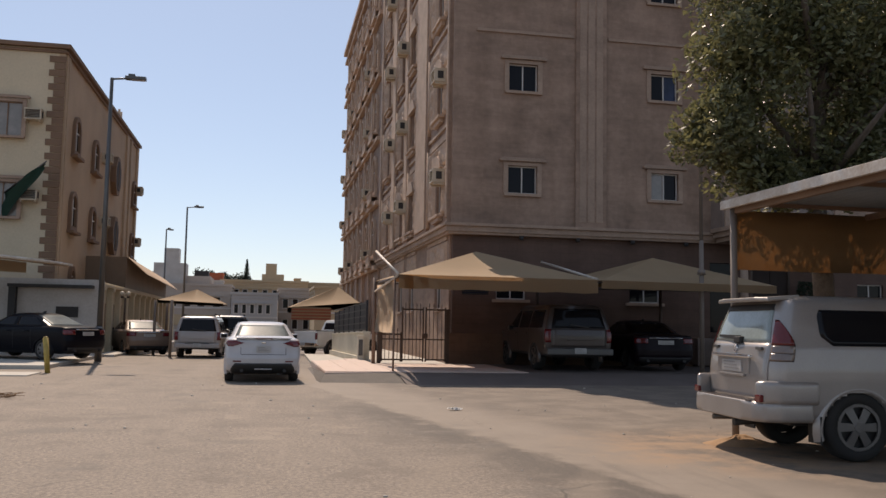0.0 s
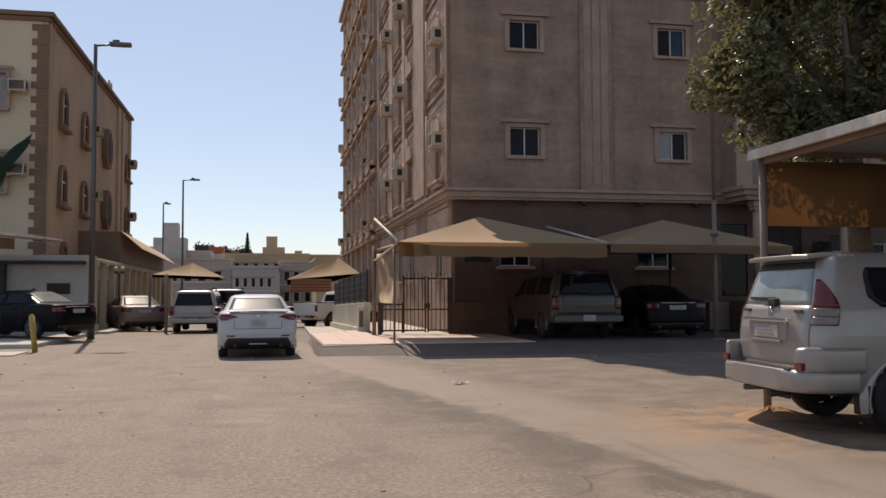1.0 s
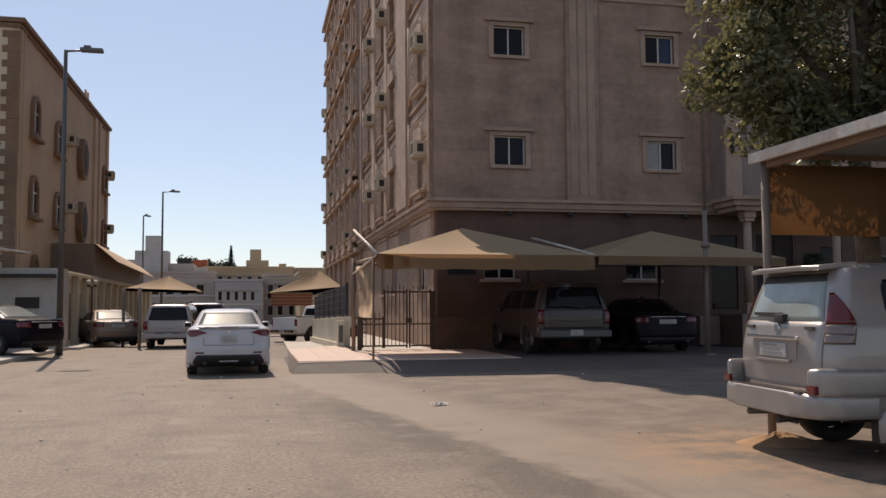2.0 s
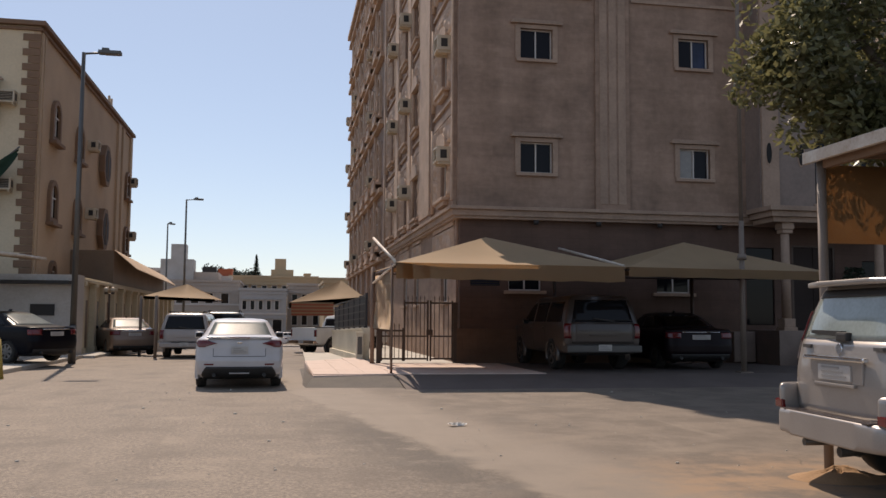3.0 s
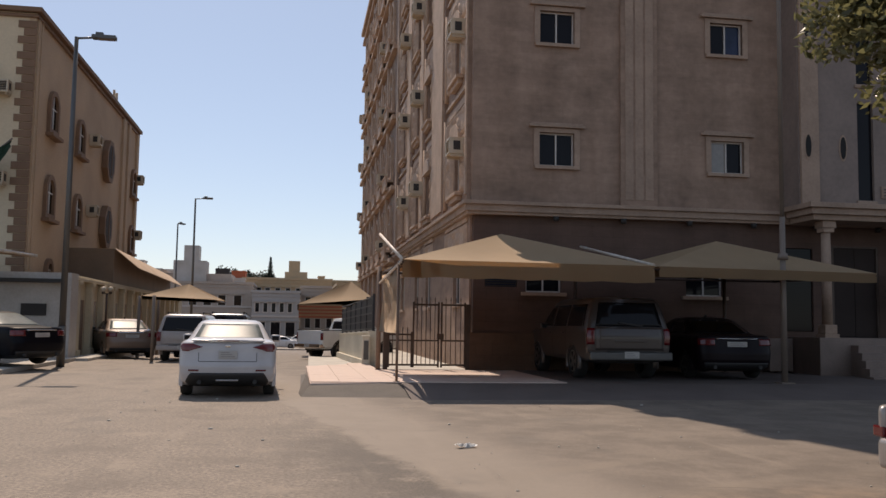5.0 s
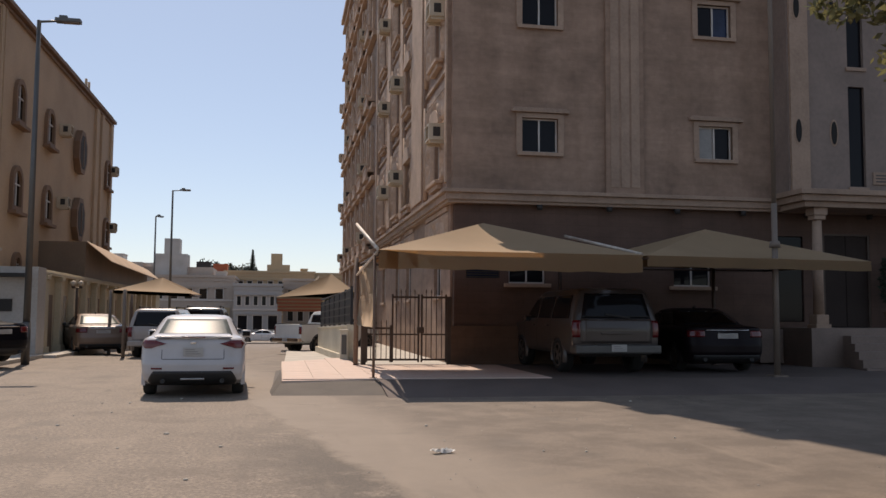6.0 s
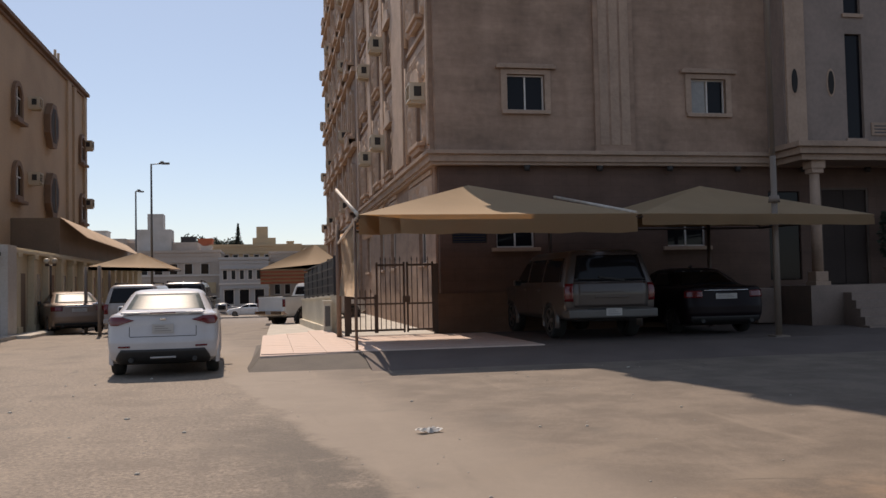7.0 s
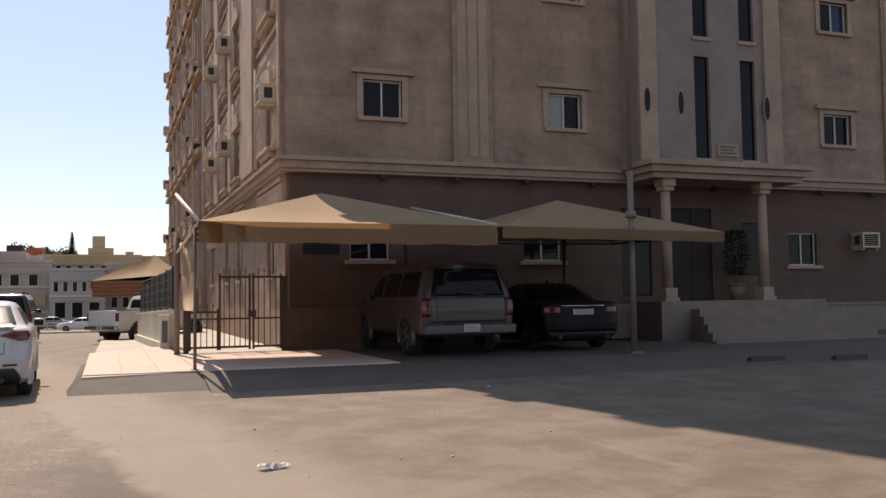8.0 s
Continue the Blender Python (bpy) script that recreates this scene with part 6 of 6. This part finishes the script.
def big_tree(x, y, rnd):
    t = thing("tree", "broad dark green street tree with small glossy leaves", "tree")
    bm = bmesh.new()
    rod(bm, (x, y, -0.1), (x + 0.05, y + 0.05, 1.6), 0.2, 0.15, 12)
    rod(bm, (x + 0.05, y + 0.05, 1.6), (x - 0.05, y + 0.1, 3.6), 0.15, 0.12, 12)
    rod(bm, (x - 0.05, y + 0.1, 3.6), (x + 0.1, y, 6.0), 0.12, 0.06, 10)
    part("trunk", bm, "bark", t)
    centres = []
    for k in range(13):
        a, h = rnd.random() * math.tau, 3.0 + 2.6 * rnd.random()
        r = 0.7 + 0.9 * rnd.random()
        tip = (x + r * math.cos(a), y + r * math.sin(a), h + 1.0 + 0.8 * rnd.random())
        part("limb", rod(bmesh.new(), (x, y + 0.1, h), tip, 0.07, 0.025, 7), "bark", t)
    # clumps fill a broad crown with a ragged rim that hangs low over the street
    for k in range(230):
        u = Vector((rnd.gauss(0, 1), rnd.gauss(0, 1), rnd.gauss(0, 1))).normalized() * rnd.random() ** 0.36
        p = Vector((x + 0.75 + u.x * 2.6, y + 0.15 + u.y * 1.0, 5.75 + u.z * 2.15))
        centres.append((p, 0.3 + 0.36 * rnd.random()))
    for cx, cz, w, h, n in ((-1.55, 4.25, 0.4, 0.35, 26), (-1.35, 5.3, 0.35, 0.3, 18), (-1.0, 3.6, 0.4, 0.28, 26), (0.4, 3.6, 0.8, 0.25, 24), (2.2, 3.8, 0.9, 0.3, 26)):
        for k in range(n):
            centres.append((Vector((x + cx + w * rnd.gauss(0, 0.6), y + 0.28 * rnd.gauss(0, 1), cz + h * rnd.gauss(0, 0.7))), 0.16 + 0.22 * rnd.random()))
    bm = bmesh.new()
    leaf_cloud(bm, centres, 72000, 0.052, rnd)
    tagged(part("crown", bm, "leaf", t), kind="stuff")


big_tree(4.42, -11.3, random.Random(5))


# ---- poles, lamps and small things by the street ----
def street_lamp(x, y, h, arm=1.2, z=0.0, turn=0, flat=False):
    s = thing("street_lamp", "tall grey steel street lamp with a flat head", "street lamp", pose(x, y, z, 0, 0, turn), "street lamps")
    part("pole", rod(rod(bmesh.new(), (0, 0, 0), (0, 0, 1.2), 0.12, 0.12, 12), (0, 0, 1.2), (0, 0, h), 0.1, 0.06, 12), "grey_steel", s)
    part("arm", rod(bmesh.new(), (0, 0, h - 0.04), (arm, 0, h + 0.02), 0.035), "grey_steel", s)
    part("lamp_head", B((arm - 0.1, arm + 0.6, -0.14, 0.14, h - 0.02, h + 0.09), (arm + 0.0, arm + 0.22, -0.08, 0.08, h + 0.09, h + 0.18), w=0.015), "grey_steel", s)
    part("lens", B((arm + 0.1, arm + 0.55, -0.1, 0.1, h - 0.035, h - 0.022)), "clear", s)


street_lamp(-8.85, 9.8, 9.9, 0.55)
street_lamp(-9.3, 46.45, 10.0 - ground_z(46), 0.6, ground_z(46))
street_lamp(-12.2, 60.0, 9.6 - ground_z(60), 0.3, ground_z(60), 60)


def globe_lamp():
    s = thing("garden_lamp", "small black lamp post with two cream globes beside the wall", "lamp", pose(-9.2, 17.6, 0.06))
    part("post", rod(rod(bmesh.new(), (0, 0, 0), (0, 0, 0.9), 0.09, 0.06), (0, 0, 0.9), (0, 0, 2.3), 0.04), "iron", s)
    for dx in (-0.13, 0.13):
        bm = bmesh.new()
        bmesh.ops.create_uvsphere(bm, u_segments=14, v_segments=10, radius=0.11, matrix=Matrix.Translation((dx, 0, 2.48)))
        g = part("globe", bm, "ac", s, smooth=True)
        part("cap", rod(bmesh.new(), (dx, 0, 2.32), (dx, 0, 2.4), 0.06, 0.07), "iron", g)
    part("crossbar", rod(bmesh.new(), (-0.18, 0, 2.32), (0.18, 0, 2.32), 0.02), "iron", s)


globe_lamp()


def shade_pole():
    s = thing("steel_pole", "tall beige painted steel pole standing on the pavement", "pole", pose(8.75, 0.62, 0.2))
    part("pole", rod(rod(bmesh.new(), (0, 0, 0), (0, 0, 3.75), 0.068, 0.062, 14), (0, 0, 3.75), (0, 0, 14.0), 0.05, 0.05, 12), "beige_pole", s)
    part("collar", rod(bmesh.new(), (0, 0, 2.78), (0, 0, 2.92), 0.12, 0.1, 14), "beige_pole", s)
    part("base_plate", B((-0.16, 0.16, -0.16, 0.16, 0, 0.03)), "beige_pole", s)


shade_pole()


def bollard(x, y, lean):
    s = thing("bollard", "leaning yellow painted steel bollard at the roadside", "bollard", pose(x, y, 0, 0, lean, 0))
    part("tube", rod(bmesh.new(), (0, 0, -0.05), (0, 0, 0.92), 0.07, seg=14), "yellow", s)
    part("cap", rod(bmesh.new(), (0, 0, 0.92), (0, 0, 0.96), 0.07, 0.04, seg=14), "yellow", s)


bollard(-8.85, 2.6, -6)


canopy("small tan cloth car shade beside the boundary wall", [(-7.75, 16.6, 2.3), (-5.05, 16.6, 2.2), (-5.05, 21.0, 2.25), (-7.75, 21.0, 2.35)], (-6.3, 18.6, 2.85),
       [(-7.85, 16.7, 2.3, 0.06, "beige_pole"), (-6.9, 13.9, 2.25, 0.06, "beige_pole"), (-7.85, 21.4, 2.3, 0.06, "beige_pole")], "car shades", foot=ground_z(16) - 0.02, drop=0.12)
canopy("tan cloth car shade beyond the low wall", [(-2.0, 24.5, 2.25), (1.6, 24.5, 2.55), (1.6, 31.0, 2.6), (-2.0, 31.0, 2.35)], (0.6, 26.5, 3.45),
       [(1.5, 24.6, 2.5, 0.05, "beige_pole"), (1.5, 30.8, 2.5, 0.05, "beige_pole")], "car shades", foot=-0.4, drop=0.3, sides=((0, 1), (3, 0)))
stripes = thing("striped_awning", "red and cream striped cloth hem hanging under the far car shade", "awning")
for k in range(4):
    part("stripe", B((-1.95, 0.1, 24.47, 24.49, 1.62 + k * 0.16, 1.7 + k * 0.16)), "redstripe", stripes)
part("hem", B((-1.95, 0.1, 24.492, 24.5, 1.6, 2.26)), "cloth", stripes)


# ---- litter on the road ----
def litter():
    rnd = random.Random(11)
    t = thing("litter", "crumpled white plastic wrapper lying on the road", "litter", pose(-0.1, -7.68, 0.0, 0, 0, 20) @ Matrix.Diagonal((0.72, 0.72, 0.72, 1)))
    bm = bmesh.new()
    g = [[bm.verts.new((-0.17 + 0.34 * i / 6, -0.09 + 0.18 * j / 4, 0.01 + 0.07 * rnd.random())) for j in range(5)] for i in range(7)]
    for i in range(6):
        for j in range(4):
            bm.faces.new((g[i][j], g[i + 1][j], g[i + 1][j + 1], g[i][j + 1]))
    bmesh.ops.solidify(bm, geom=list(bm.faces), thickness=0.004)
    part("wrapper", bm, "litter", t)
    s = thing("dry_leaf_pile", "brown dry palm litter swept beside the road", "litter", pose(-8.6, -5.2, 0.0))
    bm = bmesh.new()
    for k in range(140):
        a, r = rnd.random() * math.tau, 0.75 * rnd.random() ** 0.7
        p = Vector((r * 1.3 * math.cos(a), r * math.sin(a), 0.02 + 0.12 * (1 - r) * rnd.random()))
        d = Vector((rnd.gauss(0, 1), rnd.gauss(0, 1), rnd.gauss(0, 0.15))).normalized() * (0.1 + 0.18 * rnd.random())
        rod(bm, p - d, p + d, 0.008, 0.004, 4)
    tagged(part("fronds", bm, "straw", s), kind="stuff")
    st = thing("road_stones", "small stones and grit scattered over the road", "stones", kind="stuff")
    bm = bmesh.new()
    for k in range(260):
        p = Vector((rnd.uniform(-9, 5), rnd.uniform(-18, 0), 0))
        r = 0.006 + 0.016 * rnd.random() ** 5
        m = Matrix.Translation(p + Vector((0, 0, r * 0.4))) @ Matrix.Diagonal((1 + rnd.random(), 1, 0.7, 1))
        bmesh.ops.create_icosphere(bm, subdivisions=1, radius=r, matrix=m)
    tagged(part("stones", bm, "kerb", st), kind="stuff")


litter()


def sand_heap(x, y, r, h):
    s = tagged(thing("sand_heap", "low heap of orange sand beside the parked vehicle", "sand", pose(x, y, 0)), kind="stuff")
    bm = bmesh.new()
    g = [[bm.verts.new((r * i / 9 * math.cos(math.tau * k / 28), r * 0.75 * i / 9 * math.sin(math.tau * k / 28), -0.01 + h * (0.5 + 0.5 * math.cos(math.pi * i / 9)) * (0.75 + 0.5 * noise.noise(Vector((i * 0.5, k * 0.45, 0)))))) for k in range(28)] for i in range(1, 10)]
    top = bm.verts.new((0, 0, h * 0.9))
    for k in range(28):
        bm.faces.new((top, g[0][k], g[0][(k + 1) % 28]))
        for i in range(8):
            bm.faces.new((g[i][k], g[i + 1][k], g[i + 1][(k + 1) % 28], g[i][(k + 1) % 28]))
    tagged(part("sand", bm, "sand", s, smooth=True), kind="stuff")


sand_heap(2.65, -12.1, 0.62, 0.13)


# ---- the far street ----
def block(name, label, x0, x1, y0, y1, z1, material, wins, roof=()):
    b = thing(name, label, "building", group="far houses")
    z0 = ground_z(y0)
    part("wall", B((x0, x1, y0, y1, z0 - 0.2, z1)), material, b)
    part("parapet", B((x0 - 0.15, x1 + 0.15, y0 - 0.15, y1, z1, z1 + 0.35), (x0 - 0.08, x1 + 0.08, y0 - 0.08, y1, z1 - 0.5, z1 - 0.35)), material, b)
    for z in (z1 - 3.3, z1 - 6.6):
        if z > z0 + 1:
            part("string_course", B((x0 - 0.1, x1 + 0.1, y0 - 0.12, y0, z, z + 0.22)), "alu", b)
    for x, z, w, h in wins:
        f = part("window", B((x - w / 2 - 0.12, x + w / 2 + 0.12, y0 - 0.09, y0, z - 0.12, z + h + 0.12)), "alu", b)
        part("pane", B((x - w / 2, x + w / 2, y0 - 0.1, y0 - 0.09, z, z + h)), "glass", f)
        part("window_hood", B((x - w / 2 - 0.3, x + w / 2 + 0.3, y0 - 0.3, y0, z + h + 0.14, z + h + 0.26)), material, f)
    for xa, xb, zt, mt in roof:
        part("roof_room", B((xa, xb, y0 + 2, y0 + 5.5, z1 + 0.2, zt), (xa - 0.1, xb + 0.1, y0 + 1.9, y0 + 5.6, zt, zt + 0.2)), mt, b)
    return b


def far_street():
    y = 112.0
    w = lambda xs, zs, a=1.0, h=1.4: [(x, z, a, h) for x in xs for z in zs]
    b = block("far_house", "grey-cream flat-roofed house with a roof tank room", -30, -8.3, y, y + 14, 6.6, "greybld", w([-28.5, -26.5, -24.5, -22.5, -20.5, -18.5, -16.5, -14.5, -12.5, -10.3], [3.6]) + w([-28, -25, -22, -19], [0.2], 1.6, 2.2), [(-29, -26.4, 8.0, "greybld"), (-11, -9.6, 7.4, "whitewall")])
    part("shop_sign", B((-17.0, -8.8, y - 0.25, y - 0.02, 0.9, 2.4)), "yellowbld", b, "long yellow shop sign with unreadable writing")
    part("sign_bar", B((-13.6, -10.6, y - 0.3, y - 0.26, 1.2, 2.1)), "ink", b)
    part("upper_wall", B((-30, -21, y + 1, y + 12, 6.6, 8.7), (-21.0, -11.5, y + 3, y + 12, 6.6, 8.2)), "greybld", b)
    part("stair_tower", B((-19.6, -15.0, y + 2, y + 6, 6.6, 10.0)), "whitewall", b)
    part("tank_room", B((-18.2, -16.1, y + 2.2, y + 5, 10.0, 12.2)), "whitewall", b)
    part("tank", B((-13.8, -11.8, y + 3, y + 5, 8.2, 9.0)), "grille", b)
    block("far_house", "bluish white house with dark windows", -8.0, -1.6, y - 6, y + 2, 5.3, "bluebld", w([-7.3, -6.2, -5.1, -4.0, -2.9], [2.7], 0.5, 1.2) + w([-6.8, -4.8, -2.8], [-0.6], 1.2, 1.9))
    b = block("far_house", "ochre house with a square roof tower", -10.5, 3.5, y + 14, y + 26, 8.0, "yellowbld", w([-9.4, -8, -6.6, -5, -3.4, -1.8, 0, 1.6], [5.6], 0.7, 1.1), [(1.4, 2.4, 8.7, "yellowbld")])
    part("tower", B((-4.0, -0.4, y + 15, y + 19, 8.0, 9.4), (-3.4, -1.6, y + 15.5, y + 18, 9.4, 11.2)), "yellowbld", b)
    block("far_house", "pale beige house at the street corner", -1.4, 8.0, y - 2, y + 10, 6.2, "greybld", w([-0.4, 1.0, 2.6, 4.0, 5.6], [3.6, 0.6], 0.7, 1.3))
    block("far_house", "pale pink house with a red roof room behind the shops", -13.2, -8.6, y + 17, y + 25, 7.9, "bluebld", w([-12.4, -10.8, -9.4], [5.8], 0.7, 1.1), [(-12.6, -10.4, 9.4, "redstripe")])
    block("far_house", "cream house on the rise behind the street", -34, -22, y + 20, y + 30, 9.3, "whitewall", w([-32, -30, -28, -26, -24], [6.8], 0.8, 1.2), [(-30, -27, 11, "whitewall")])
    block("far_house", "tan house on the rise behind the street", 2.0, 12.0, y + 22, y + 30, 8.2, "yellowbld", w([3.2, 5, 6.8, 8.6], [6.0], 0.8, 1.2))
    block("far_house", "low beige building closing the street", 3.0, 14.0, y - 18, y - 4, 6.0, "yellowbld", w([4.5, 7], [3.4]))
    # white street railing
    r = thing("street_railing", "white painted railing along the far street", "railing")
    z = ground_z(97)
    for zz in (0.45, 0.8):
        part("rail", rod(bmesh.new(), (-26, 97, z + zz), (2, 97, z + zz), 0.06, seg=6), "whitewall", r)
    for k in range(30):
        part("post", rod(bmesh.new(), (-26 + k * 0.96, 97, z), (-26 + k * 0.96, 97, z + 0.85), 0.06, seg=6), "whitewall", r)
    rnd = random.Random(3)
    for x, yy, rr, hh in ((-13.0, 150, 2.4, 8.6), (-10.2, 152, 2.6, 8.8), (-7.3, 150, 1.9, 8.2), (-15.3, 151, 2.0, 8.0)):
        t = thing("tree", "dark green tree behind the far houses", "tree", group="far trees")
        part("trunk", rod(bmesh.new(), (x, yy, -2), (x, yy, hh), 0.25, 0.15), "bark", t)
        bm = bmesh.new()
        cs = [(Vector((x + rnd.gauss(0, rr * 0.5), yy + rnd.gauss(0, rr * 0.5), hh + rnd.gauss(0, 0.9))), 0.8 + 0.5 * rnd.random()) for k in range(16)]
        leaf_cloud(bm, cs, 1300, 0.3, rnd)
        tagged(part("crown", bm, "darkleaf", t), kind="stuff")
    t = thing("conifer", "slender dark conifer standing above the far roofs", "tree")
    part("trunk", rod(bmesh.new(), (-6.9, 148, -2), (-6.9, 148, 13.3), 0.2, 0.03), "bark", t)
    bm = bmesh.new()
    for k in range(1400):
        u = rnd.random()
        tier = 0.6 + 0.4 * ((u * 6) % 1)
        a, rr = rnd.random() * math.tau, (1 - u) * 1.25 * tier * rnd.random() ** 0.4
        p = Vector((-6.9 + rr * math.cos(a), 148 + rr * math.sin(a), 8.2 + 5.0 * u))
        d = Vector((math.cos(a), math.sin(a), -0.3)) * 0.25
        e = Vector((-math.sin(a), math.cos(a), 0)) * 0.1
        bm.faces.new([bm.verts.new(v) for v in (p - d, p + e, p + d, p - e)])
    tagged(part("crown", bm, "darkleaf", t), kind="stuff")


far_street()
cols = [paint("far_white_paint", (0.7, 0.7, 0.7)), paint("far_grey_paint", (0.2, 0.2, 0.21), 0.3), paint("far_dark_paint", (0.04, 0.04, 0.045))]
saloon(heading(-1.5, 88, ground_z(88), -84), cols[0], "white saloon parked across the far street")
for k, (x, y, d) in enumerate(((-9.5, 100.5, 88), (-15.0, 100.5, 90), (-3.6, 101, 88), (-20.5, 100.5, 90), (-8.2, 60, 2))):
    saloon(heading(x, y, ground_z(y), d), cols[(k + 1) % 3], "small parked car in the far street")
tagged(part("kerb", B((-12, 8, 66, 67.0, -1.6, ground_z(66) + 0.14)), "kerb"), "pale kerb strip where the street meets the crossroad", "kerb", kind="structure")


# ---- pavers of the corner pavement ----
def pavers():
    rnd = random.Random(2)
    me = mesh_of("paver", B((-0.297, 0.297, -0.297, 0.297, 0, 0.026), w=0.003), "paver")
    for i in range(9):
        for j in range(15):
            x, y = -1.45 + i * 0.6, 0.75 + j * 0.6
            if (x > 0.0 and y > FY - 0.3) or y > 6.9 + 1.13 * (x + 1.76):
                continue
            part("paver", me, None, PAVE, m=pose(x, y, 0.19 + 0.003 * rnd.random(), 0.12 * rnd.gauss(0, 1), 0.12 * rnd.gauss(0, 1), 0.2 * rnd.gauss(0, 1)))


pavers()
